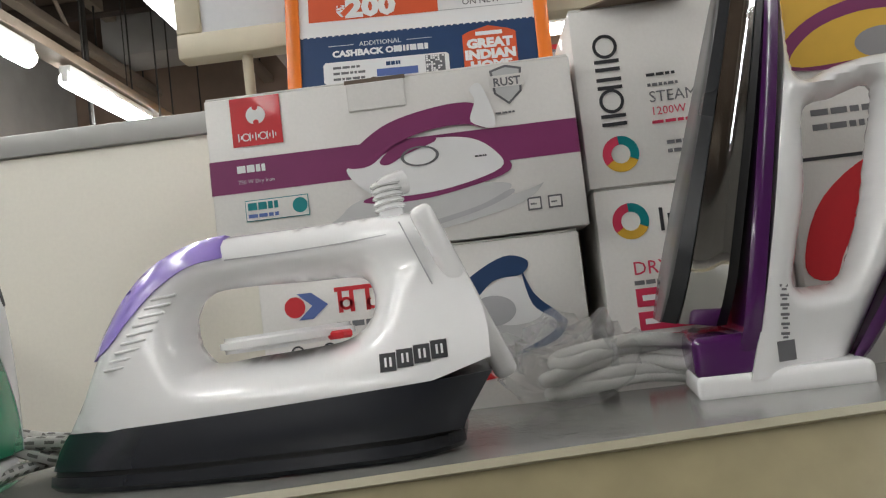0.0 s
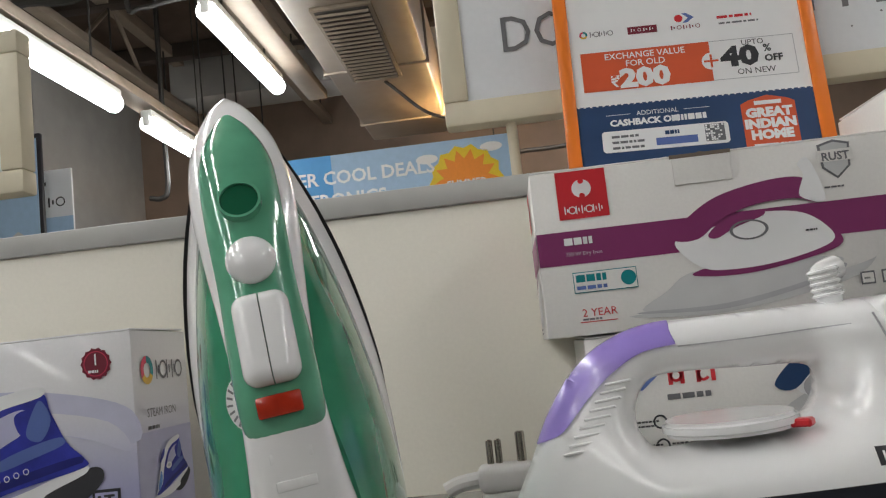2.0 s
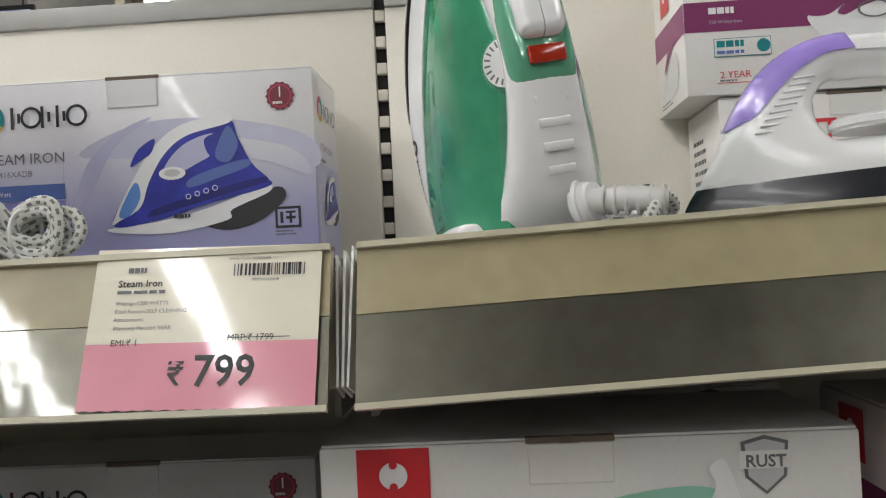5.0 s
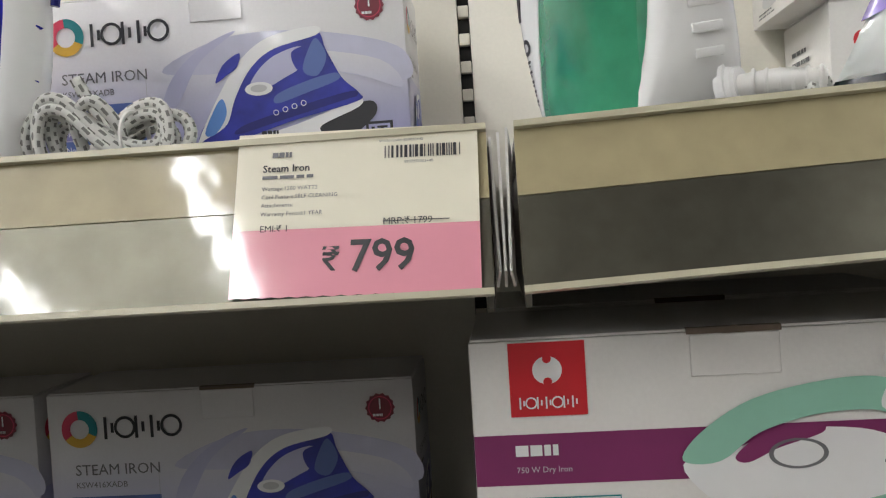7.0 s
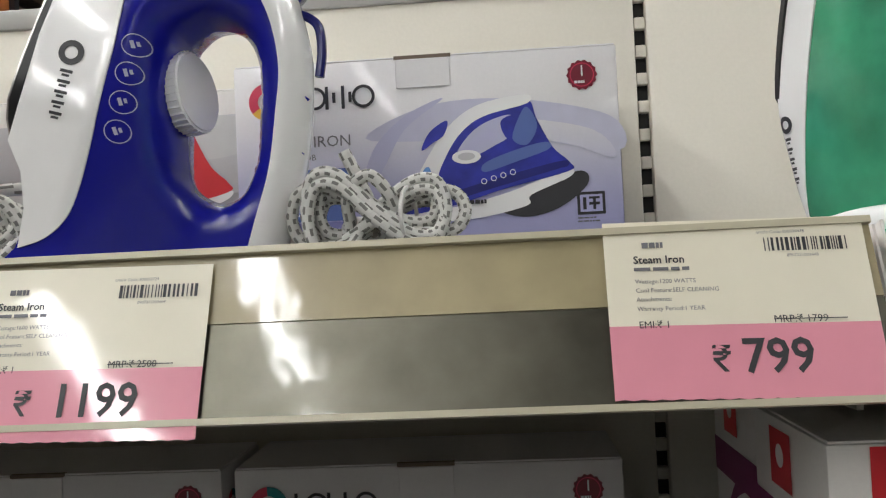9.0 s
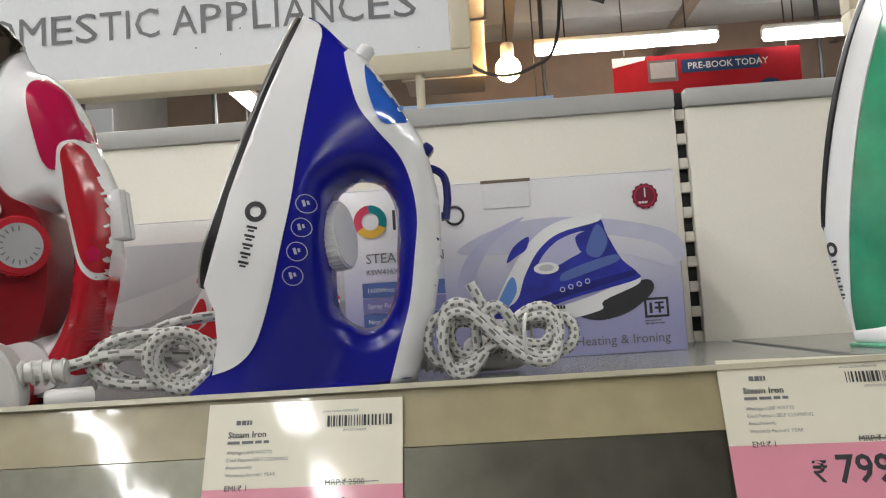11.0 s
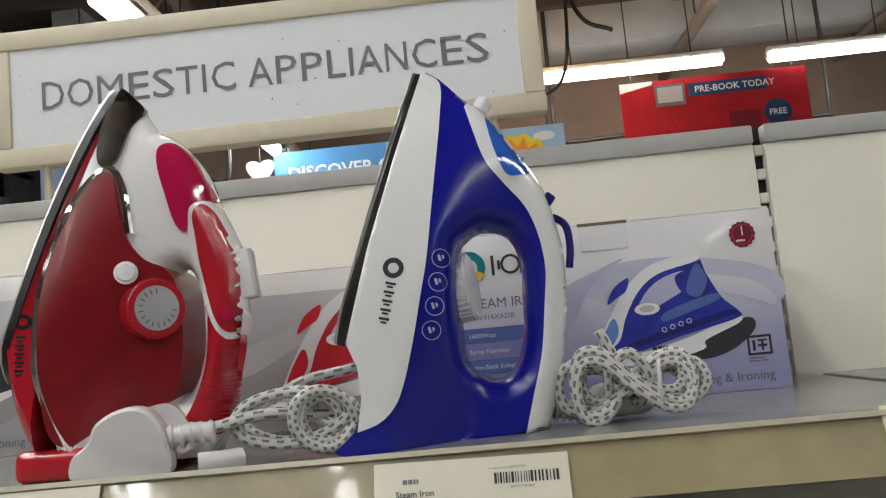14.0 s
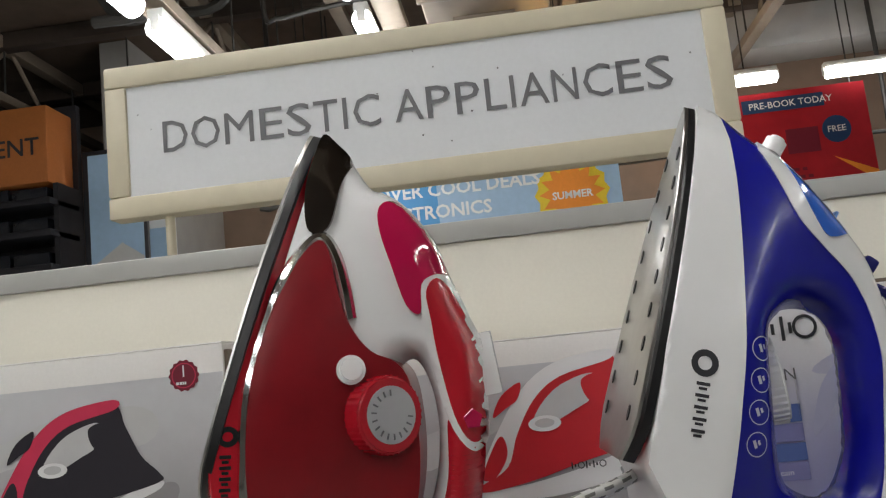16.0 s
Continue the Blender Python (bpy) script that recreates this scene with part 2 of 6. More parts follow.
def skin(rings, closed=True, caps=True):
    bm = bmesh.new()
    vs = [[bm.verts.new(p) for p in r] for r in rings]
    n = len(vs[0])
    for a, b in zip(vs, vs[1:]):
        for i in range(n if closed else n - 1):
            j = (i + 1) % n
            try:
                bm.faces.new((a[i], a[j], b[j], b[i]))
            except ValueError:
                pass
    if caps and closed:
        for r in (vs[0], vs[-1]):
            try:
                bm.faces.new(r)
            except ValueError:
                pass
    bmesh.ops.remove_doubles(bm, verts=bm.verts, dist=1e-6)
    bmesh.ops.recalc_face_normals(bm, faces=bm.faces)
    return bm


def plan(s, heel=0.4):
    """Half width of an iron seen from above, from its heel (0) to its tip (1)."""
    return max(0.0, 1 - s ** 2.2) ** 0.78 * (1 - heel * (1 - min(s / 0.14, 1)) ** 2)


def plan_ring(heel, tip, hw, bow=0.0, n=18, blunt=0.4):
    """A closed ring in centimetres: the iron's outline between a heel point and a tip point of its side view."""
    side = []
    for k in range(n + 1):
        s = 0.5 - 0.5 * math.cos(math.pi * k / n)
        q = 4 * s * (1 - s) * bow
        side.append((heel[0] + (tip[0] - heel[0]) * s + q, hw * plan(s, blunt), heel[1] + (tip[1] - heel[1]) * s))
    pts = side + [(x, -w, z) for x, w, z in reversed(side[:-1])]
    return [Vector(p) * 0.01 for p in pts]


def loft(rows, smooth=4, blunt=0.4):
    """rows of (heel x, heel z, tip x, tip z, half width, bow), in centimetres."""
    fine = spline([tuple(r) + (0,) * (6 - len(r)) for r in rows], smooth) if smooth > 1 else [np.array(tuple(r) + (0,) * (6 - len(r))) for r in rows]
    return skin([plan_ring((r[0], r[1]), (r[2], r[3]), r[4], r[5], 18, blunt) for r in fine])


def sweep(rows, start=0.0, end=360.0, per=6, segs=24, grow=0.0, power=2.4):
    """An oval section carried along a path in the side view: rows of (x, z, in-plane radius, sideways radius), in centimetres."""
    fine = spline(rows, per)
    full = end - start >= 359.9
    rings = []
    for i, r in enumerate(fine):
        t = fine[min(i + 1, len(fine) - 1)][:2] - fine[max(i - 1, 0)][:2]
        t = t / np.linalg.norm(t)
        n = np.array((-t[1], t[0]))
        ring = []
        for k in range(segs if full else segs + 1):
            a = radians(start + (end - start) * k / segs)
            c, s = math.cos(a), math.sin(a)
            c, s = math.copysign(abs(c) ** (2 / power), c), math.copysign(abs(s) ** (2 / power), s)
            ring.append(Vector((r[0] + n[0] * (r[2] + grow) * c, (r[3] + grow) * s, r[1] + n[1] * (r[2] + grow) * c)) * 0.01)
        rings.append(ring)
    return skin(rings, closed=full, caps=full)


def inside(p, loop):
    """Whether a flat point lies within a closed loop."""
    hit, n = False, len(loop)
    for i in range(n):
        (x0, y0), (x1, y1) = loop[i], loop[i - 1]
        if (y0 > p[1]) != (y1 > p[1]) and p[0] < (x1 - x0) * (p[1] - y0) / (y1 - y0) + x0:
            hit = not hit
    return hit


class Moulding:
    """A moulded shell known by its side view, in centimetres: its half width follows width(x, z) and rounds off towards its soft edges."""
    def __init__(self, width, soft, radius):
        self.width, self.radius = width, radius
        ends = [np.array(e) for e in soft]
        self.a = np.concatenate([e[:-1] for e in ends])
        self.d = np.concatenate([e[1:] - e[:-1] for e in ends])

    def depth(self, x, z):
        q = np.array((x, z)) - self.a
        k = np.clip((q * self.d).sum(1) / np.maximum((self.d ** 2).sum(1), 1e-9), 0, 1)
        u = min(1.0, math.sqrt(((q - self.d * k[:, None]) ** 2).sum(1).min()) / self.radius)
        return self.width(x, z) * math.sqrt(max(0.0, 1 - (1 - u) ** 2))

    def piece(self, loop, holes=(), grow=0.0, step=0.36):
        """A closed solid over one loop of the side view."""
        loops = [loop, *holes]
        verts, edges = [], []
        for lp in loops:
            b = len(verts)
            verts += [Vector(p) for p in lp]
            edges += [(b + i, b + (i + 1) % len(lp)) for i in range(len(lp))]
        rim = np.array([tuple(v) for v in verts])
        lo, hi = rim.min(0), rim.max(0)
        rows = int((hi[1] - lo[1]) / (step * 0.866)) + 1
        for j in range(rows):
            for i in range(int((hi[0] - lo[0]) / step) + 1):
                p = (lo[0] + step * (i + 0.5 * (j % 2)), lo[1] + step * 0.866 * j)
                if ((rim - p) ** 2).sum(1).min() > (0.5 * step) ** 2 and inside(p, loop) and not any(inside(p, h) for h in holes):
                    verts.append(Vector(p))
        flat, _, tris, _, _, _ = delaunay_2d_cdt(verts, edges, [], 0, 1e-5)
        bm = bmesh.new()
        ys = [self.depth(p[0], p[1]) + grow for p in flat]
        near = [bm.verts.new((p[0] * 0.01, -y * 0.01, p[1] * 0.01)) for p, y in zip(flat, ys)]
        far = [bm.verts.new((p[0] * 0.01, y * 0.01, p[1] * 0.01)) for p, y in zip(flat, ys)]
        used = collections.Counter()
        kept = []
        for tri in tris:
            c = sum((flat[i] for i in tri), Vector((0, 0))) / 3
            if inside(c, loop) and not any(inside(c, h) for h in holes):
                kept.append(tri)
                for i in range(3):
                    used[frozenset((tri[i], tri[(i + 1) % 3]))] += 1
        for tri in kept:
            bm.faces.new([near[i] for i in tri])
            bm.faces.new([far[i] for i in reversed(tri)])
            for i in range(3):
                a, b = tri[i], tri[(i + 1) % 3]
                if used[frozenset((a, b))] == 1:
                    bm.faces.new((near[b], near[a], far[a], far[b]))
        bmesh.ops.delete(bm, geom=[v for v in bm.verts if not v.link_faces], context="VERTS")
        bmesh.ops.remove_doubles(bm, verts=bm.verts, dist=2e-5)
        bmesh.ops.recalc_face_normals(bm, faces=bm.faces)
        return bm


def line(pts, per=5, closed=False):
    return [(float(p[0]), float(p[1])) for p in spline(pts, per, closed)]


def ease(a, b, v):
    v = min(1.0, max(0.0, (v - a) / (b - a)))
    return v * v * (3 - 2 * v)


def over_sole(heel, tip, hw, grip, reach, keep=0.0):
    """Half width of an iron at a point of its side view: the sole's outline, narrowing to the grip."""
    h, v = Vector(heel), Vector(tip) - Vector(heel)
    long = v.length
    v = v / long
    def width(x, z):
        q = Vector((x, z)) - h
        s = min(0.97, max(0.12, q.dot(v) / long))
        k = ease(keep, reach, abs(q.x * v.y - q.y * v.x))
        return max(0.9, hw * plan(s)) * (1 - k) + grip * k
    return width


def tube(path, r, per=6, segs=8, closed=False, taper=None):
    """A round rod along points in metres."""
    pts = [Vector(p) for p in spline(path, per, closed)]
    rings, up = [], Vector((0.13, 0.21, 0.97))
    for i, p in enumerate(pts):
        t = (pts[min(i + 1, len(pts) - 1)] - pts[max(i - 1, 0)]).normalized()
        side = t.cross(up)
        side = side.normalized() if side.length > 1e-3 else Vector((1, 0, 0))
        up = side.cross(t).normalized()
        rr = r if taper is None else r * taper(i / (len(pts) - 1))
        rings.append([p + (side * math.cos(2 * math.pi * k / segs) + up * math.sin(2 * math.pi * k / segs)) * rr for k in range(segs)])
    return skin(rings)


def cord(path, parent, name="cord", r=0.0036, label="white and grey braided cord", fleck=True):
    """A braided flex: white weave with grey flecks worked into it."""
    length = sum((Vector(b) - Vector(a)).length for a, b in zip(path, path[1:]))
    per = max(3, int(length / max(1, len(path) - 1) / 0.0017))
    pts = [Vector(p) for p in spline(path, per)]
    rings, up, segs = [], Vector((0.1, 0.2, 0.97)), 12
    for i, p in enumerate(pts):
        t = (pts[min(i + 1, len(pts) - 1)] - pts[max(i - 1, 0)]).normalized()
        side = t.cross(up)
        side = side.normalized() if side.length > 1e-3 else Vector((1, 0, 0))
        up = side.cross(t).normalized()
        rings.append([p + (side * math.cos(2 * math.pi * k / segs) + up * math.sin(2 * math.pi * k / segs)) * r * (1.05 if (k + i) % 2 else 0.96) for k in range(segs)])
    bm = skin(rings)
    if fleck:
        for i, f in enumerate(bm.faces):
            ring, k = divmod(i, segs)
            f.material_index = 1 if k % 2 == 0 and (ring // 2 + k // 2) % 2 == 0 else 0
    return part(name, bm, ["cordwhite", "cordgrey"], parent, label, sharp=3)


def coil(cx, cy, cz, rx, ry, rz, loops, seed, lean=0.0):
    """A loosely tied bundle of flex, as points of its path."""
    rng = random.Random(seed)
    pts = []
    for i in range(loops):
        kx, kz, off = rng.uniform(0.7, 1.1), rng.uniform(0.55, 1.1), rng.uniform(-1, 1)
        tilt = rng.uniform(-0.5, 0.5)
        for k in range(8):
            a = 2 * math.pi * k / 8
            x, z = rx * kx * math.cos(a), rz * kz * math.sin(a)
            pts.append((cx + x * math.cos(tilt) - z * math.sin(tilt) * 0.6 + lean * z, cy + ry * off + ry * 0.5 * math.sin(a + i), max(1.2045 if cz > 1 else 0.0045, cz + z * math.cos(tilt) + 0.3 * x * math.sin(tilt))))
    return pts


# ---- flat print ----
class Face:
    """A flat face of a thing, on which print is laid: an origin, the ways right and up, and a lift off the surface."""
    def __init__(self, ob, origin, right, up):
        self.ob, self.o, self.r, self.u = ob, Vector(origin), Vector(right).normalized(), Vector(up).normalized()
        self.n = self.r.cross(self.u)

    def at(self, x, y, lift=1):
        return self.o + self.r * x + self.u * y + self.n * (0.00035 * lift)

    def poly(self, pts, mat, name="print", lift=1, smooth=0):
        if smooth:
            pts = [tuple(p) for p in spline(pts, smooth, True)]
        bm = bmesh.new()
        f = bm.faces.new([bm.verts.new(self.at(x, y, lift)) for x, y in pts])
        bm.normal_update()
        if f.normal.dot(self.n) < 0:
            f.normal_flip()
        if len(pts) > 4:
            bmesh.ops.triangulate(bm, faces=bm.faces[:])
        return part(name, bm, mat, self.ob)

    def rect(self, x0, y0, x1, y1, mat, name="print", lift=1):
        return self.poly([(x0, y0), (x1, y0), (x1, y1), (x0, y1)], mat, name, lift)

    def ring(self, x, y, r0, r1, mat, a0=0, a1=360, name="print", lift=1, sx=1.0):
        bm = bmesh.new()
        n = max(6, int((a1 - a0) / 12))
        inner, outer = [], []
        for k in range(n + 1):
            a = radians(a0 + (a1 - a0) * k / n)
            c, s = math.cos(a) * sx, math.sin(a)
            outer.append(bm.verts.new(self.at(x + r1 * c, y + r1 * s, lift)))
            inner.append(bm.verts.new(self.at(x + r0 * c, y + r0 * s, lift)))
        for k in range(n):
            bm.faces.new((inner[k], outer[k], outer[k + 1], inner[k + 1]))
        return part(name, bm, mat, self.ob)

    def disc(self, x, y, r, mat, name="print", lift=1, sx=1.0, sy=1.0, teeth=0):
        n = 24 if not teeth else teeth * 2
        return self.poly([(x + r * sx * math.cos(2 * math.pi * k / n) * (0.9 if teeth and k % 2 else 1), y + r * sy * math.sin(2 * math.pi * k / n) * (0.9 if teeth and k % 2 else 1)) for k in range(n)], mat, name, lift)

    def text(self, words, x, y, size, mat, name="lettering", lift=2, align="LEFT", bold=0.0, squeeze=1.0):
        cu = bpy.data.curves.new("type", "FONT")
        cu.body, cu.size, cu.align_x, cu.resolution_u, cu.offset = words, size / 0.73, align, 2, bold
        ob = bpy.data.objects.new("type", cu)
        scene.collection.objects.link(ob)
        bpy.context.view_layer.update()
        me = bpy.data.meshes.new_from_object(ob.evaluated_get(bpy.context.evaluated_depsgraph_get()))
        bpy.data.objects.remove(ob)
        bpy.data.curves.remove(cu)
        m = Matrix.Identity(4)
        m.col[0][:3], m.col[1][:3], m.col[2][:3], m.col[3][:3] = self.r * squeeze, self.u, self.n, self.at(x, y, lift)
        me.transform(m)
        me.materials.clear()
        me.materials.append(M[mat])
        o = new(name, me)
        o.parent = self.ob
        return o

    def grotesque(self, words, x, y, wide, tall, mat, name="lettering"):
        """Plain sans-serif capitals: each with its own advance, left bearing and width, in hundredths of an em."""
        table = {"D": (72, 8, 60), "O": (78, 4, 70), "M": (83, 7, 69), "E": (67, 8, 55), "S": (67, 5, 57), "T": (61, 2, 57), "I": (28, 9, 10), "C": (72, 5, 63), "A": (67, 1, 65), "P": (67, 8, 55), "L": (56, 8, 46), "N": (72, 8, 56), " ": (28, 0, 0)}
        em = wide / sum(table[c][0] for c in words)
        bm, run = bmesh.new(), 0
        for c in words:
            step, bear, glyph = table[c]
            if glyph:
                o = self.text(c, 0, 0, tall, mat, name)
                me = o.data
                pts = [(Vector(v.co) - self.o).dot(self.r) for v in me.vertices]
                lo, hi = min(pts), max(pts)
                for v, p in zip(me.vertices, pts):
                    v.co += self.r * (x + em * (run + bear + glyph * (p - lo) / (hi - lo)) - p) + self.u * y
                bm.from_mesh(me)
                bpy.data.objects.remove(o)
                bpy.data.meshes.remove(me)
            run += step
        return part(name, bm, mat, self.ob)

    def bars(self, x, y, w, h, n, mat, lift=2, name="small_print", seed=1):
        """Small print that cannot be read: thin lines."""
        rng = random.Random(seed)
        bm = bmesh.new()
        step = h / n
        for k in range(n):
            y0 = y - k * step
            xx, end = x, x + w * rng.uniform(0.6, 1.0)
            while xx < end:
                ln = min(end - xx, rng.uniform(0.06, 0.22) * w)
                bm.faces.new([bm.verts.new(self.at(a, b, lift)) for a, b in ((xx, y0), (xx + ln, y0), (xx + ln, y0 + step * 0.42), (xx, y0 + step * 0.42))])
                xx += ln + 0.03 * w
        return tagged(part(name, bm, mat, self.ob), kind="stuff")

    def barcode(self, x, y, w, h, mat, lift=2, seed=3):
        rng = random.Random(seed)
        bm = bmesh.new()
        xx = x
        while xx < x + w:
            k = rng.choice((0.0005, 0.0005, 0.001, 0.0014)) * w / 0.034
            bm.faces.new([bm.verts.new(self.at(a, b, lift)) for a, b in ((xx, y), (xx + k, y), (xx + k, y + h), (xx, y + h))])
            xx += k + rng.choice((0.0005, 0.0008, 0.0012)) * w / 0.034
        return tagged(part("barcode", bm, mat, self.ob), kind="stuff")

    def swirl(self, x, y, r, lift=2):
        """The maker's round sign, as three coloured arcs."""
        for a, m in ((-25, "gold"), (95, "teal"), (215, "pinkred")):
            self.ring(x, y, r * 0.52, r, m, a - 120, a, "emblem", lift)

    def wordmark(self, x, y, w, h, mat, n=5, lift=2, vertical=False):
        """A maker's name, as plain blocks and rings."""
        step = w / n
        for k in range(n):
            cx, cy = (x + (k + 0.5) * step, y + h / 2) if not vertical else (x + h / 2, y + (k + 0.5) * step)
            if k in (1, 4):
                self.ring(cx, cy, h * 0.37, h * 0.5, mat, 0, 360, "wordmark", lift)
            else:
                a, b = (step * 0.10, h * 0.5) if not vertical else (h * 0.5, step * 0.10)
                da, db = (step * 0.26, 0) if not vertical else (0, step * 0.26)
                self.rect(cx - a - da, cy - b - db, cx + a - da, cy + b - db, mat, "wordmark", lift)
                q = 0.45
                self.rect(cx - a + da * 0.7, cy - b * (1 if vertical else q) + db * 0.7, cx + a + da * 0.7, cy + b * (1 if vertical else q) + db * 0.7, mat, "wordmark", lift)


def iron_print(f, x, y, w, body, trim, glass, lift=2, dark="shadeprint", heel="whiteprint", hole="lilac"):
    """A printed picture of an iron, its tip to the left: w wide, its tip's foot at (x, y)."""
    P = lambda pts, m, l=0, s=5: f.poly([(x + a * w, y + b * w) for a, b in pts], m, "picture", lift + l, s)
    P([(0.55, 0.03), (0.80, 0.14), (1.03, 0.20), (1.06, 0.12), (0.9, 0.0), (0.7, -0.04)], dark, -0.5)
    P([(0.0, 0.0), (0.3, 0.03), (0.62, 0.1), (0.95, 0.21), (0.97, 0.17), (0.75, 0.08), (0.72, 0.02), (0.4, -0.04), (0.1, -0.03)], heel, 0)
    P([(0.03, 0.02), (0.16, 0.26), (0.3, 0.46), (0.48, 0.58), (0.74, 0.62), (0.80, 0.50), (0.88, 0.34), (0.97, 0.25), (0.96, 0.20), (0.6, 0.12), (0.3, 0.04)], body, 0.6)
    P([(0.03, 0.04), (0.17, 0.3), (0.31, 0.49), (0.48, 0.6), (0.74, 0.64), (0.75, 0.59), (0.5, 0.53), (0.36, 0.43), (0.26, 0.27), (0.2, 0.12), (0.08, 0.05)], trim, 1.2)
    P([(0.34, 0.30), (0.39, 0.40), (0.50, 0.49), (0.66, 0.53), (0.65, 0.42), (0.55, 0.36), (0.44, 0.31)], hole, 1.8)
    P([(0.60, 0.50), (0.70, 0.53), (0.78, 0.46), (0.72, 0.38), (0.63, 0.40)], body, 2.0)
    P([(0.07, 0.08), (0.15, 0.24), (0.19, 0.26), (0.2, 0.17), (0.13, 0.07)], glass, 1.9)
    P([(0.15, 0.36), (0.2, 0.46), (0.3, 0.52), (0.28, 0.44), (0.22, 0.40)], body, 2.0)
    if body == "blueprint":
        P([(0.26, 0.06), (0.55, 0.13), (0.9, 0.215), (0.96, 0.23), (0.93, 0.26), (0.6, 0.19), (0.3, 0.11)], "navyprint", 1.0)
        P([(0.50, 0.22), (0.68, 0.27), (0.86, 0.33), (0.84, 0.37), (0.66, 0.33), (0.5, 0.27)], "midblue", 1.0)
        P([(0.66, 0.40), (0.72, 0.55), (0.76, 0.56), (0.80, 0.46), (0.74, 0.36)], "midblue", 2.3)
    f.disc(x + 0.40 * w, y + 0.31 * w, 0.062 * w, "whiteprint", "picture", lift + 2.4, 1.3, 0.62)
    f.disc(x + 0.40 * w, y + 0.312 * w, 0.04 * w, "paleprint", "picture", lift + 2.8, 1.2, 0.55)


def decal(target, shapes, mat, parent, name="print", lift=0.0004):
    """Flat shapes in a thing's side view, pressed on to its near side."""
    from mathutils.bvhtree import BVHTree
    me = target.data
    tree = BVHTree.FromPolygons([v.co for v in me.vertices], [p.vertices for p in me.polygons])
    bm = bmesh.new()
    for pts in shapes:
        vs = []
        for x, z in pts:
            hit = tree.ray_cast(Vector((x, -1, z)), Vector((0, 1, 0)))[0]
            if hit is None:
                break
            vs.append(bm.verts.new(hit + Vector((0, -lift, 0))))
        if len(vs) == len(pts):
            bm.faces.new(vs)
        else:
            for v in vs:
                bm.verts.remove(v)
    return tagged(part(name, bm, mat, parent), kind="stuff" if name in ("wordmark", "emblem_square", "emblem_mark") else "")


def ring_quads(x, z, r0, r1, n=20):
    out = []
    for k in range(n):
        a, b = 2 * math.pi * k / n, 2 * math.pi * (k + 1) / n
        out.append([(x + r0 * math.cos(a), z + r0 * math.sin(a)), (x + r1 * math.cos(a), z + r1 * math.sin(a)), (x + r1 * math.cos(b), z + r1 * math.sin(b)), (x + r0 * math.cos(b), z + r0 * math.sin(b))])
    return out


def slant_bars(x, z, dx, dz, n, w, h):
    """Little blocks in a row that runs from (x, z) by (dx, dz): a maker's name on a curved side."""
    d = Vector((dx, dz))
    a = d.normalized()
    b = Vector((-a.y, a.x))
    out = []
    for k in range(n):
        c = Vector((x, z)) + d * ((k + 0.5) / n)
        out.append([tuple(c + a * w * i + b * h * j) for i, j in ((-0.4, -0.5), (-0.05, -0.5), (-0.05, 0.5), (-0.4, 0.5))])
        out.append([tuple(c + a * w * i + b * h * j) for i, j in ((0.12, -0.3), (0.4, -0.3), (0.4, 0.3), (0.12, 0.3))])
    return out


def press(objs, pts, lift=0.0):
    """Points of a thing's side view, in centimetres, laid on the near side of its parts."""
    from mathutils.bvhtree import BVHTree
    trees = [BVHTree.FromPolygons([v.co for v in o.data.vertices], [p.vertices for p in o.data.polygons]) for o in objs]
    out = []
    for x, z in pts:
        hits = [t.ray_cast(Vector((x * 0.01, -1, z * 0.01)), Vector((0, 1, 0)))[0] for t in trees]
        hits = [h for h in hits if h is not None]
        if hits:
            out.append(tuple(min(hits, key=lambda h: h.y) + Vector((0, -lift, 0))))
    return out


# ---- the hall ----
DECK, PANEL, FRONT = 1.2, 1.372, 0.978
SEAM = -0.3205
CAP = 1.4555


def structure(name, bm, mat, label, category="", **kw):
    return tagged(part(name, bm, mat), label, category or name.split("_")[0], kind="structure")


structure("floor", box(-6, 6, -9, 9.2, -0.1, 0), "floor", "pale polished stone shop floor")
structure("ceiling", box(-6, 6, -9, 9.2, 4.3, 4.5), "ceiling", "dark brown unpainted hall ceiling under the roof")
structure("wall_north", box(-6, 6, 9.0, 9.2, 0, 4.3), "wall", "brownish plastered far wall of the hall")
structure("wall_south", box(-6, 6, -9.2, -9.0, 0, 4.3), "wallgrey", "grey plastered wall behind the aisle")
structure("wall_west", box(-6.2, -6, -9, 9.2, 0, 4.3), "wallgrey", "grey plastered side wall of the hall")
structure("wall_east", box(6, 6.2, -9, 9.2, 0, 4.3), "wallgrey", "grey plastered side wall of the hall")

# roof beams and purlins
for i, x in enumerate((-4.6, -2.9, -1.75, -0.2, 1.35, 3.1, 4.7)):
    t = thing("roof_truss", (x, 2.0, 3.75), "brown painted steel roof truss under the ceiling", "roof truss", "roof trusses")
    part("top_chord", box(-0.05, 0.05, -7, 7, 0.42, 0.52, 0.004), "beam", t)
    part("bottom_chord", box(-0.045, 0.045, -7, 7, -0.02, 0.05, 0.004), "beam", t)
    for k in range(14):
        y = -6.8 + k
        part("web_bar", turned(cylinder(0.018, 0.72, 8), along((0, y, 0.02), (0, 0.5 if k % 2 else -0.5, 0.45))), "beam", t)
        part("hanger", turned(cylinder(0.008, 0.42, 6), Matrix.Translation((0.02, y + 0.4, 0.03))), "pipe", t)
for i, y in enumerate((3.0, 4.2, 5.4, 6.6, 7.8)):
    t = thing("purlin", (0, y, 4.16), "dark brown steel purlin across the hall roof", "purlin", "purlins")
    part("bar", box(-6, 6, -0.06, 0.06, 0, 0.13, 0.006), "deckmetal", t)

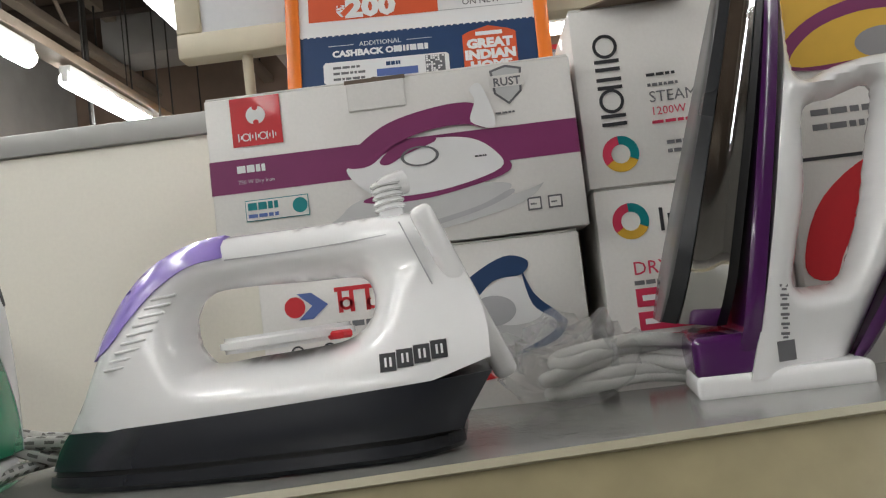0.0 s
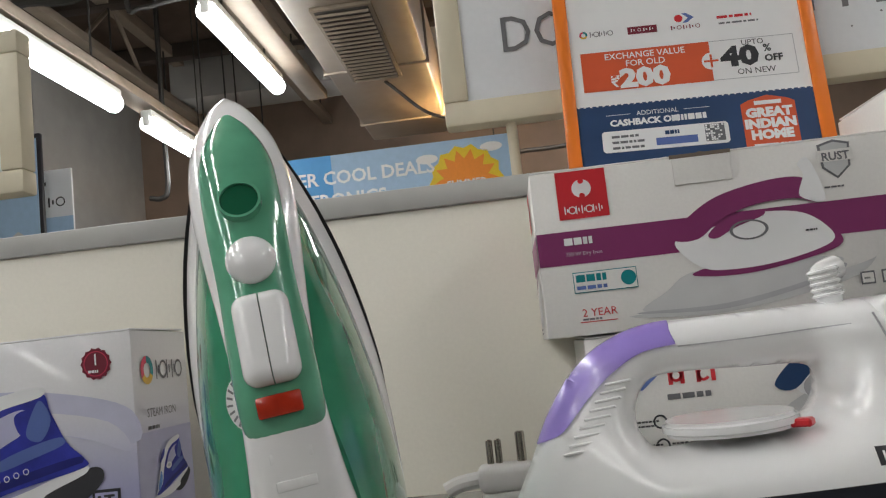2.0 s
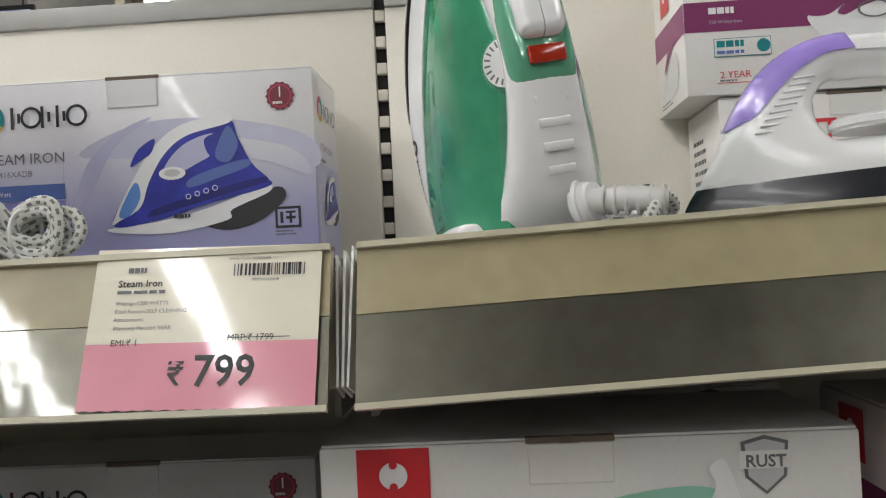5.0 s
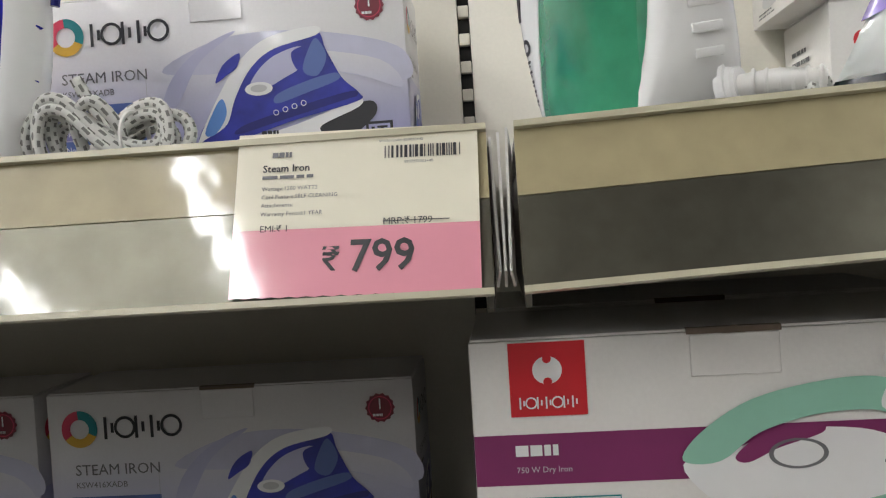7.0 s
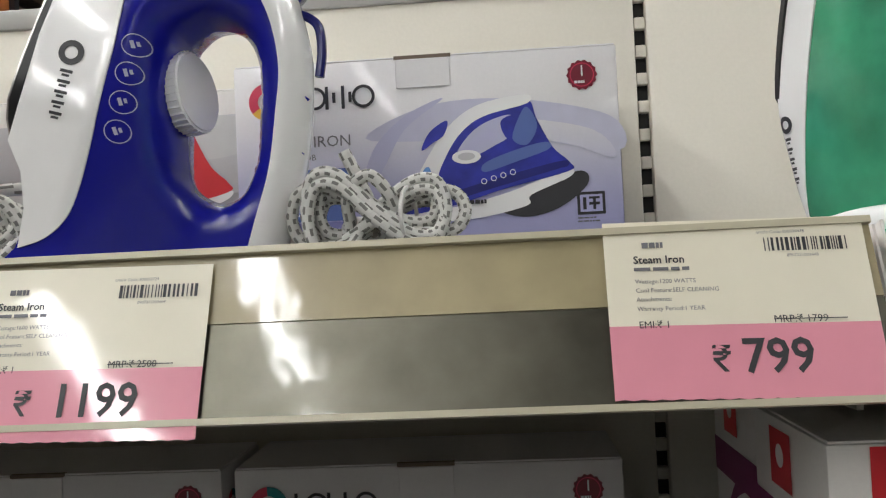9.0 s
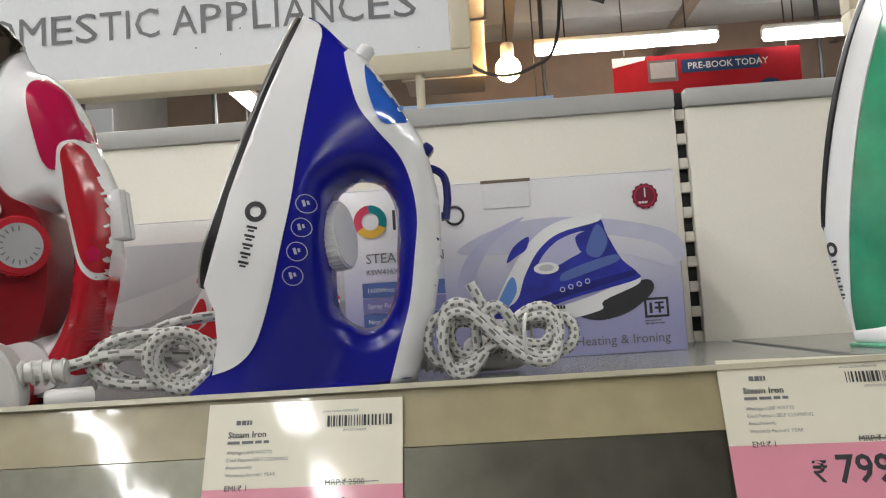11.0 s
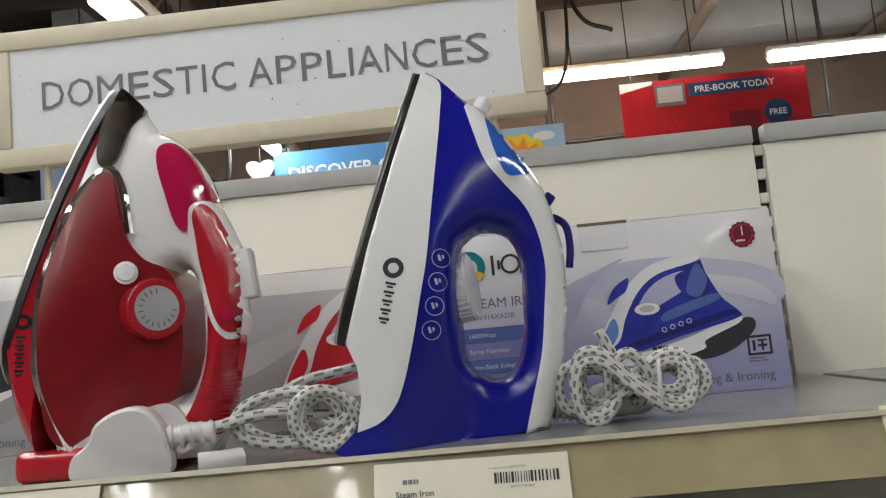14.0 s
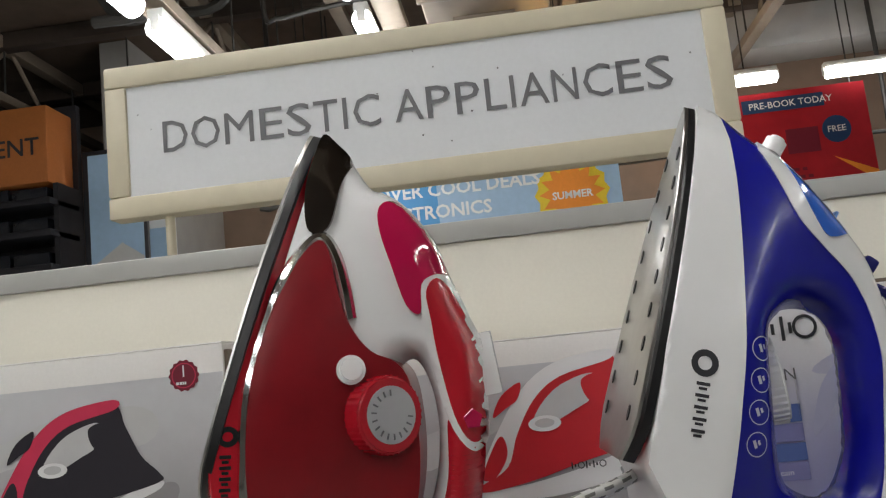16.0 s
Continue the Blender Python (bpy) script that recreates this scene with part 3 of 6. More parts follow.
# concrete beam over the far aisle
structure("trim_beam", turned(box(-3.0, 6, 0, 0.5, 3.85, 4.3, 0.01), Matrix.Translation((0, 8.0, 0))), "wallgrey", "grey plastered concrete beam", "beam")
structure("trim_slab", turned(box(0, 2.4, -0.25, 0.25, 0, 0.3, 0.01), pose(1.15, 6.2, 4.0, 0, -12, 35)), "wallgrey", "sloping grey plastered concrete rib", "beam")

# air duct with its grille
d = thing("air_duct", (-0.78, 4.9, 3.1), "brownish galvanised air duct with a black grille", "air duct")
part("duct_body", box(-0.3, 0.34, -4.6, 2.6, 0, 0.5, 0.02), "ductmetal", d)
part("grille_frame", box(-0.16, 0.16, -0.2, 0.98, -0.022, -0.001, 0.004), "beam", d)
part("grille_back", box(-0.14, 0.14, -0.18, 0.96, -0.024, -0.0225), "grille", d)
for k in range(19):
    part("grille_slat", turned(box(-0.138, 0.138, -0.004, 0.004, -0.014, 0.0), pose(0, -0.15 + k * 0.06, -0.026, 30, 0, 0)), "beam", d)
for k in range(6):
    part("duct_flange", box(-0.315, 0.355, -4.2 + k * 1.25, -4.17 + k * 1.25, -0.012, 0.51, 0.003), "ductmetal", d)
# dark conduits and loose cables
def conduit(path, r=0.018, name="conduit", label="thin black steel conduit hanging under the roof"):
    o = part(name, tube(path, r, 6, 8), "pipe")
    tagged(o, label, name, "conduits")


conduit([(-2.35, 6.2, 4.3), (-2.35, 6.2, 3.0), (-2.35, 6.2, 2.62), (-2.4, 6.2, 2.55), (-2.48, 6.2, 2.56)])
conduit([(-1.98, 4.9, 4.3), (-1.98, 4.9, 3.4), (-1.9, 4.9, 3.32), (-1.7, 4.9, 3.34), (-1.2, 4.95, 3.4), (-0.98, 4.95, 3.42), (-0.93, 4.95, 3.36), (-0.93, 4.95, 3.1)], 0.014)
conduit([(-2.9, 4.4, 4.3), (-2.88, 4.4, 3.9), (-2.5, 4.4, 3.86), (-2.42, 4.4, 3.7), (-2.42, 4.4, 3.25), (-2.5, 4.4, 3.2), (-2.7, 4.4, 3.2)], 0.03)
conduit([(-0.75, 6.0, 3.1), (-0.45, 6.0, 2.83), (-0.15, 6.0, 2.84), (0.05, 6.0, 3.1), (0.1, 6.0, 4.3)], 0.012, "cable", "loose black cable hanging from the roof")
conduit([(0.15, 5.6, 4.3), (0.05, 5.6, 3.5), (0.12, 5.6, 3.2), (0.3, 5.6, 3.1)], 0.014, "cable", "loose black cable hanging from the roof")
conduit([(-0.6, 4.2, 3.1), (-0.35, 4.3, 3.22), (-0.05, 4.3, 3.2), (0.2, 4.3, 3.3), (0.22, 4.3, 4.3)], 0.012, "cable", "loose black cable hanging from the roof")
conduit([(-3.2, 5.0, 4.3), (-2.9, 5.0, 3.55), (-2.6, 5.0, 3.5), (-2.2, 5.0, 3.55), (-1.9, 5.0, 4.3)], 0.03, "cable", "thick black cable looped under the roof")
conduit([(0.1, 7.9, 4.3), (0.1, 7.9, 3.05), (0.2, 7.9, 2.95), (1.2, 7.9, 2.97), (2.4, 7.9, 2.95), (2.5, 7.9, 3.05), (2.5, 7.9, 4.3)], 0.02)

# fluorescent tubes
def tube_lamp(x, y, z, across=False, length=1.22):
    t = thing("tube_light", (x, y, z), "lit white fluorescent tube in a slim batten", "tube light", "fluorescent tubes", 90 if across else 0)
    part("batten", box(-0.035, 0.035, 0, length, 0.035, 0.08, 0.006), "housing", t)
    part("lampholder", box(-0.02, 0.02, -0.012, 0.012, -0.02, 0.05, 0.004), "housing", t)
    part("lampholder", box(-0.02, 0.02, length - 0.012, length + 0.012, -0.02, 0.05, 0.004), "housing", t)
    part("tube", turned(cylinder(0.050, length - 0.03, 12), along((0, 0.015, 0), (0, 1, 0))), "tubeglow", t, "glowing white tube")
    part("hanging_rod", turned(cylinder(0.006, 4.3 - z - 0.08, 6), Matrix.Translation((0, 0.25, 0.08))), "pipe", t)
    part("hanging_rod", turned(cylinder(0.006, 4.3 - z - 0.08, 6), Matrix.Translation((0, length - 0.25, 0.08))), "pipe", t)


# Both left rows, k below -4: unseen tubes added to light the lower shelf
for k in range(-6, 3):
    tube_lamp(-2.1, 3.84 + 1.5 * k - (0.1 if k == 0 else 0), 2.82)
for k in range(-6, 1):
    tube_lamp(-1.35, 4.33 + 1.5 * k, 3.0)
for k in range(-5, -1):
    tube_lamp(1.9, 4.4 + 1.5 * k, 3.0)
tube_lamp(1.46, 7.3, 3.365, True, 1.48)
tube_lamp(2.95, 7.3, 3.34, True, 1.13)
t = thing("batten_rail", (-1.28, 3.0, 3.1), "long grey perforated cable tray beside the tubes", "cable tray")
part("tray", box(-0.03, 0.10, -10, 3.2, 0, 0.06, 0.004), "beam", t)
t = thing("batten_rail", (-2.16, 3.0, 2.92), "long grey perforated cable tray beside the tubes", "cable tray")
part("tray", box(-0.03, 0.10, -10, 4.6, 0, 0.06, 0.004), "beam", t)

t = thing("spot_bulb", (-0.27, 6.7, 3.05), "warm glowing round bulb hanging in the hall", "bulb")
bm = bmesh.new()
bmesh.ops.create_uvsphere(bm, u_segments=20, v_segments=12, radius=0.095)
part("bulb", bm, "bulbglow", t, "warm glowing bulb")
part("holder", turned(cylinder(0.05, 0.12, 16, 0.01), Matrix.Translation((0, 0, 0.075))), "housing", t)
part("flex", turned(cylinder(0.006, 1.05, 6), Matrix.Translation((0, 0, 0.19))), "pipe", t)

# ---- banners and far things ----
t = thing("hanging_banner", (-2.13, 6.6, 2.0), "blue printed summer sale banner hung across the hall", "banner")
part("sheet", box(0, 2.17, 0, 0.02, 0.0, 0.80), "bannerpale", t)
f = Face(t, (0, -0.001, 0), (1, 0, 0), (0, 0, 1))
f.rect(0.0, 0.0, 0.85, 0.80, "bannerblue", "print", 2)
f.text("DISCOVER COOL DEALS", 0.10, 0.585, 0.10, "whiteprint", bold=0.003, lift=10)
f.text("ON ELECTRONICS", 0.10, 0.42, 0.10, "whiteprint", bold=0.003, lift=10)
f.text("THIS SUMMER", 0.10, 0.25, 0.10, "yellow", bold=0.003, lift=10)
f.disc(1.82, 0.49, 0.27, "yellow", "sun_picture", 4, teeth=14)
f.poly([(1.82 + r * math.cos(a), 0.49 + r * math.sin(a)) for r, a in [((0.235, 0.165)[k % 2], math.pi * k / 14) for k in range(28)]], "sunorange", "sun_picture", 8)
f.text("SUMMER", 1.82, 0.45, 0.055, "whiteprint", align="CENTER", bold=0.002, lift=12)
f.disc(1.55, 0.68, 0.05, "whiteprint", "cloud_picture", 4, 1.6, 0.7)
f.disc(2.02, 0.72, 0.05, "whiteprint", "cloud_picture", 4, 1.6, 0.7)
for x in (0.1, 2.05):
    part("hanging_wire", turned(cylinder(0.006, 1.5, 6), Matrix.Translation((x, 0.01, 0.8))), "pipe", t)
t = thing("heart_sign", (-2.21, 6.5, 2.66), "white paper heart hung beside the banner", "paper heart")
part("heart", turned(skin([[Vector((0.085 * math.sin(a) ** 3 * 1.0, y, 0.075 * (math.cos(a) - 0.38 * math.cos(2 * a) - 0.12 * math.cos(3 * a)))) for a in [2 * math.pi * k / 32 for k in range(32)]] for y in (0, 0.01)]), Matrix.Scale(1.25, 4)), "whiteprint", t)
part("hanging_wire", turned(cylinder(0.004, 1.5, 6), Matrix.Translation((0, 0.005, 0.05))), "pipe", t)

t = thing("red_poster_banner", (0.60, 7.3, 2.42), "glossy red printed banner hung in the hall", "banner")
part("sheet", box(0, 1.5, 0, 0.015, 0.0, 0.82), "bannerred", t)
f = Face(t, (0, -0.001, 0), (1, 0, 0), (0, 0, 1))
f.rect(0.28, 0.60, 0.52, 0.78, "inkgrey", "print", 4)
f.rect(0.30, 0.63, 0.50, 0.76, "lightink", "print", 7)
f.rect(0.55, 0.66, 1.18, 0.77, "navy", "print", 4)
f.text("PRE-BOOK TODAY", 0.60, 0.69, 0.055, "whiteprint", bold=0.001, lift=8)
f.disc(1.24, 0.46, 0.11, "navy", "print", 4)
f.text("FREE", 1.24, 0.44, 0.05, "whiteprint", align="CENTER", bold=0.001, lift=8)
f.text("3000", 0.30, 0.40, 0.07, "redprint", bold=0.001, lift=6)
f.bars(0.28, 0.34, 0.55, 0.12, 2, "redprint", 6)
f.bars(0.28, 0.22, 0.75, 0.18, 3, "maroon", 6, seed=4)
f.rect(0.85, 0.30, 1.10, 0.50, "maroon", "print", 4)
f.poly([(0, 0.82), (0.0, 0.74), (0.26, 0.79), (0.27, 0.82)], "whiteprint", "print", 5)
f.poly([(1.18, 0.25), (1.48, 0.02), (1.5, 0.02), (1.5, 0.1)], "sunorange", "print", 5)
for x in (0.1, 1.4):
    part("hanging_wire", turned(cylinder(0.006, 1.0, 6), Matrix.Translation((x, 0.01, 0.82))), "pipe", t)

t = thing("hanging_sign", (-3.95, 6.75, 2.38), "small white and pale blue hanging shop sign", "sign")
part("sheet", box(0, 0.62, 0, 0.02, 0, 0.62), "signface", t)
f = Face(t, (0, -0.001, 0), (1, 0, 0), (0, 0, 1))
f.rect(0, 0, 0.62, 0.25, "bannerpale", "print", 3)
f.wordmark(0.2, 0.33, 0.36, 0.075, "ink", 5, 4)
f.bars(0.22, 0.5, 0.3, 0.07, 1, "ink", 4)
part("hanging_wire", turned(cylinder(0.006, 1.7, 6), Matrix.Translation((0.3, 0.01, 0.62))), "pipe", t)

# far wall unit with dark shelves and an orange header
t = thing("display_wall_unit", (-5.78, 6.5, 0), "tall dark wall display with an orange header board", "display unit")
part("back_panel", box(0, 1.66, 0.3, 0.36, 0, 3.72), "shelfdark", t)
part("header_board", box(0, 1.62, -0.06, 0.3, 3.02, 3.62, 0.01), "entorange", t)
part("side_panel", box(1.62, 1.66, 0, 0.3, 0, 3.02), "shelfdark", t)
for z in (2.84, 2.60, 2.34, 2.08):
    part("shelf", box(0, 1.66, -0.12, 0.3, z, z + 0.05, 0.005), "shelfdark", t)
    for k in range(5):
        part("carton", box(0.05 + 0.31 * k, 0.33 + 0.31 * k, 0.0, 0.28, z + 0.05, z + 0.17 - 0.012 * (k % 3), 0.008), "slate", t)
f = Face(t, (0, -0.061, 0), (1, 0, 0), (0, 0, 1))
f.text("ENTERTAINMENT", 1.56, 3.24, 0.14, "ink", align="RIGHT", bold=0.002, lift=8)
t = thing("wall_poster", (-3.98, 6.6, 1.9), "tall pale blue poster panel in a dark frame", "poster")
part("frame", box(0, 0.5, 0, 0.04, 0, 1.36, 0.01), "shelfdark", t)
part("picture", box(0.05, 0.47, -0.005, 0.0, 0.05, 1.32), "bannerpale", t)
f = Face(t, (0, -0.006, 0), (1, 0, 0), (0, 0, 1))
f.poly([(0.05, 0.05), (0.47, 0.05), (0.47, 0.5), (0.3, 0.62), (0.05, 0.45)], "paleprint", "picture_print", 6)
part("stand", box(0.15, 0.35, 0.0, 0.1, -1.9, 0.0), "shelfdark", t)
structure("column_wall", box(-4.0, -3.75, 7.0, 9.0, 0, 4.3), "wallgrey", "grey plastered square column", "column")

# ---- the gondola ----
def bay(x0, x1, label):
    t = thing("gondola_bay", ((x0 + x1) / 2, PANEL, 0), label, "shelf unit", "gondola bays")
    h = (x1 - x0) / 2 - 0.0055
    part("back_panel", box(-h, h, 0, 0.02, 0.1, CAP - 0.019, 0.0015), "panel", t, "cream painted steel back panel")
    part("top_cap", box(-h, h, -0.004, 0.03, CAP - 0.019, CAP, 0.002), "cap", t, "grey plastic top cap")
    part("base_plinth", box(-h, h, -0.42, 0.02, 0.0, 0.1, 0.003), "under", t)
    part("base_deck", box(-h, h, -0.42, 0.0, 0.101, 0.13, 0.003), "deck", t)
    return t


def gridded(bm):
    bmesh.ops.subdivide_edges(bm, edges=bm.edges[:], cuts=7, use_grid_fill=True)
    return bm


def shelf(x0, x1, top, label, twist=0.0):
    t = thing("shelf", (0, 0, top), label, "shelf", "shelves")
    part("shelf_deck", gridded(box(x0, x1, FRONT + 0.004, PANEL - 0.001, -0.004, 0.0)), "deck", t, "grey enamelled shelf deck")
    part("front_lip", box(x0, x1, FRONT - 0.001, FRONT + 0.0035, -0.06, 0.0025, 0.0008), "raillip", t)
    part("underside", gridded(box(x0 + 0.004, x1 - 0.004, FRONT + 0.004, PANEL - 0.001, -0.03, -0.005)), "under", t)
    for x in (x0 + 0.001, x1 - 0.004):
        part("bracket", box(x, x + 0.003, FRONT + 0.01, PANEL - 0.001, -0.075, -0.0305), "under", t)
    # price rail leaning back
    up = Vector((0, 0.026, 0.069)).normalized()
    bot = Vector((0, FRONT - 0.028, -0.064))
    def strip(name, a, b, off, thick, mat, note=""):
        n = Vector((0, -up.z, up.y))
        bm = bmesh.new()
        vs = [bm.verts.new(bot + Vector((x, 0, 0)) + up * u + n * w) for x in (x0, x1) for u in (a, b) for w in (off, off + thick)]
        for q in ((0, 1, 3, 2), (4, 6, 7, 5), (0, 4, 5, 1), (2, 3, 7, 6), (1, 5, 7, 3), (0, 2, 6, 4)):
            bm.faces.new([vs[i] for i in q])
        bmesh.ops.recalc_face_normals(bm, faces=bm.faces)
        return part(name, bm, mat, t, note)
    strip("rail_lower", 0.0, 0.0405, -0.002, 0.002, "railgrey", "dark grey glossy price rail")
    strip("rail_upper", 0.041, 0.0735, -0.002, 0.002, "railcream", "cream glossy price rail")
    strip("rail_top_lip", 0.0715, 0.0745, 0.0002, 0.003, "raillip")
    strip("rail_bottom_lip", -0.0018, 0.0010, -0.001, 0.0035, "raillip")
    if twist:
        # sprung shelf: its front climbs towards one end
        for ob in t.children:
            for v in ob.data.vertices:
                v.co.z += twist * max(0.0, v.co.x - x0) * (max(0.0, PANEL - v.co.y) / (PANEL - FRONT)) ** 2
    return t


bay(-1.32, SEAM, "cream gondola bay with irons on its shelf")
bay(SEAM, 0.70, "cream gondola bay with irons and boxes on its shelf")
bay(-2.33, -1.33, "cream gondola bay further along the aisle")
bay(0.71, 1.71, "cream gondola bay further along the aisle")
for a, b in ((-1.31, -0.3015), (-0.2895, 0.69)):
    shelf(a, b, DECK, "grey steel shelf with a price rail along its front", 0.034 if a > -0.3 else 0.0)
    shelf(a, b, 0.895, "lower grey steel shelf with a price rail")
    shelf(a, b, 0.55, "lowest grey steel shelf with a price rail")

for x in (SEAM, -1.325, 0.705):
    t = thing("slotted_upright", (x, PANEL, 0), "dark slotted steel upright between two back panels", "upright")
    part("post", box(-0.02, 0.02, 0.012, 0.05, 0, CAP - 0.001), "slot", t)
    for k in range(22):
        z = 0.90 + k * 0.025
        part("tooth", box(-0.0048, 0.0048, 0.003, 0.0118, z, z + 0.0105, 0.001), "panel", t)

# spare price-rail ends squeezed between the bays
for k, x in enumerate((-0.2995, -0.2965, -0.2935)):
    t = thing("rail_end_card", (x, 0.972, 1.139), "bent white card end squeezed between two price rails", "card", "rail end cards", 0)
    part("card", turned(box(-0.0006, 0.0006, -0.012, 0.012, 0, 0.062 + 0.002 * k), pose(0, 0, 0, -20, 0, 4 - 4 * k)), "card", t)

# ---- price tags ----
UP = Vector((0, 0.026, 0.069)).normalized()
def tag(x, code, watt, mrp, price, tilt=0.0, name="Steam Iron", drop=0.0):
    t = thing("price_tag", (x, FRONT - 0.028 - 0.0022 + 0.0012, DECK - 0.064 + 0.0025), "cream and pink price tag in the shelf's price rail", "price tag", "price tags")
    r = Vector((math.cos(tilt), 0, 0)) + UP * math.sin(tilt)
    up = (UP - r * UP.dot(r)).normalized()
    f = Face(t, UP * -drop, r, up)
    w, h = 0.1045, 0.0750
    n = 30
    teeth = [(w * k / (n - 1), 0.0006 * (k % 2)) for k in range(n)]
    f.poly(teeth + [(w, h * 0.40), (0, h * 0.40)], "tagpink", "pink_field", 1)
    f.rect(0, h * 0.40, w, h, "tagpaper", "paper", 1)
    f.bars(0.0155, 0.0632, 0.013, 0.0058, 1, "inkgrey", 2)
    f.text(name, 0.0115, 0.0565, 0.0034, "ink", bold=0.00008)
    f.bars(0.0115, 0.0532, 0.034, 0.0036, 1, "inkgrey", 2)
    f.text("Wattage:" + watt + " WATTS", 0.0115, 0.0478, 0.0019, "inkgrey")
    f.text("Cool Feature:SELF CLEANING", 0.0115, 0.0440, 0.0019, "inkgrey")
    f.text("Attachments:", 0.0115, 0.0402, 0.0019, "inkgrey")
    f.text("Warranty Period:1 YEAR", 0.0115, 0.0362, 0.0019, "inkgrey")
    f.text("EMI:\u20b9 1", 0.0115, 0.0290, 0.0030, "ink")
    f.text("MRP:\u20b9 " + mrp, 0.0640, 0.0303, 0.0031, "ink")
    f.rect(0.0640, 0.0314, 0.092, 0.0318, "ink", "strike", 3)
    f.text("\u20b9", 0.0385 if len(price) < 4 else 0.026, 0.0110, 0.0105, "ink", bold=0.0001)
    f.text(price, 0.0500 if len(price) < 4 else 0.042, 0.0105, 0.0142, "ink", bold=0.0003, squeeze=0.95)
    f.text("article Code: " + code, 0.062, 0.0682, 0.0014, "inkgrey")
    f.barcode(0.0645, 0.0605, 0.033, 0.0058, "ink", 2, int(code) % 97)
    f.text(str(8907371003400 + int(code) % 90), 0.073, 0.0578, 0.0014, "inkgrey")
    return t


tag(-0.411, "830030448", "1200", "1799", "799", -0.02)
tag(-0.681, "830052729", "1600", "2500", "1199", -0.015, drop=0.008)
tag(-0.937, "830052418", "2200", "3500", "2190", 0.0, drop=0.006)

# ---- signs on the gondola ----
def sign(x0, x1, z0, z1, y=1.402):
    t = thing("aisle_sign", (x0, y, z0), "white aisle sign board in a cream frame on two posts", "sign", "aisle signs")
    w, h, b = x1 - x0, z1 - z0, 0.0225
    part("board", box(b - 0.002, w - b + 0.002, 0.004, 0.02, b - 0.002, h - b + 0.002), "signface", t, "white sign board")
    part("frame_rail", box(0, w, 0, 0.024, 0, b, 0.0025), "signframe", t)
    part("frame_rail", box(0, w, 0, 0.024, h - b, h, 0.0025), "signframe", t)
    part("frame_stile", box(0, b, 0.0004, 0.0236, b, h - b, 0.0025), "signframe", t)
    part("frame_stile", box(w - b, w, 0.0004, 0.0236, b, h - b, 0.0025), "signframe", t)
    f = Face(t, (0, 0.0038, 0), (1, 0, 0), (0, 0, 1))
    f.grotesque("DOMESTIC APPLIANCES", w / 2 - 0.2555, 0.0635, 0.512, 0.0345, "inkgrey")
    for x in (0.058, w - 0.058):
        part("post", turned(cylinder(0.0048, z0 - CAP, 12), Matrix.Translation((x, 0.012, CAP - z0))), "signframe", t)
    rng = random.Random(int(x0 * 50))
    for k in range(14):
        f.disc(rng.uniform(b, w - b), rng.uniform(b, h - b), rng.uniform(0.0005, 0.001), "inkgrey", "speck", 1)
    return t


sign(-1.149, -0.527, 1.503, 1.662)
sign(-0.130, 0.492, 1.512, 1.671)

# poster in its orange frame, leaning on the top cap
t = thing("offer_poster", (-0.027, 1.3565, 1.4507), "exchange offer poster in a bright orange frame", "poster")
t.matrix_basis = pose(-0.030, 1.366, 1.4507, -8, 0, 0) @ pose(0, 0, 0, 0, 2.0, 0)
W, Hh = 0.218, 0.297
part("backing", box(0.004, W - 0.004, 0.0, 0.003, 0.001, Hh), "card", t)
part("frame_side", box(0, 0.0115, -0.003, 0.004, 0, Hh, 0.001), "orange", t)
part("frame_side", box(W - 0.0115, W, -0.003, 0.004, 0, Hh, 0.001), "orange", t)
part("frame_end", box(0.0115, W - 0.0115, -0.003, 0.004, Hh - 0.01, Hh, 0.001), "orange", t)
f = Face(t, (0, 0, 0), (1, 0, 0), (0, 0, 1))
f.rect(0.0115, 0.0, W - 0.0115, 0.057, "navy", "blue_field", 1)
f.rect(0.0115, 0.057, W - 0.0115, Hh - 0.01, "whiteprint", "white_field", 1)
for k in range(38):
    f.disc(0.0135 + k * 0.0052, 0.057, 0.0011, "whiteprint", "perforation", 2)
f.rect(0.0195, 0.070, 0.128, 0.1065, "orangeprint", "offer_field", 2)
f.rect(0.128, 0.070, 0.198, 0.0706, "lightink", "rule", 2)
f.rect(0.128, 0.1059, 0.198, 0.1065, "lightink", "rule", 2)
f.rect(0.1974, 0.0706, 0.198, 0.1059, "lightink", "rule", 2)
f.text("EXCHANGE VALUE", 0.0735, 0.0985, 0.0058, "whiteprint", align="CENTER", lift=3, bold=0.0001)
f.text("FOR OLD", 0.0735, 0.0910, 0.0058, "whiteprint", align="CENTER", lift=3, bold=0.0001)
f.text("\u20b9", 0.043, 0.0730, 0.0100, "whiteprint", lift=3, bold=0.0003)
f.text("200", 0.051, 0.0725, 0.0165, "whiteprint", lift=3, bold=0.0013, squeeze=1.22)
f.disc(0.128, 0.088, 0.0078, "whiteprint", "plus_field", 3)
f.rect(0.122, 0.0871, 0.134, 0.0889, "orangeprint", "plus", 4)
f.rect(0.1271, 0.082, 0.1289, 0.094, "orangeprint", "plus", 4)
f.text("UPTO", 0.164, 0.1000, 0.0052, "ink", align="CENTER")
f.text("40", 0.1365, 0.0825, 0.0175, "ink", bold=0.0012, squeeze=1.28)
f.text("%", 0.172, 0.0925, 0.0070, "ink", bold=0.0002)
f.text("OFF", 0.172, 0.0835, 0.0062, "ink", bold=0.0003)
f.text("ON NEW", 0.164, 0.0735, 0.0055, "ink", align="CENTER")
f.swirl(0.024, 0.124, 0.0035, 2)
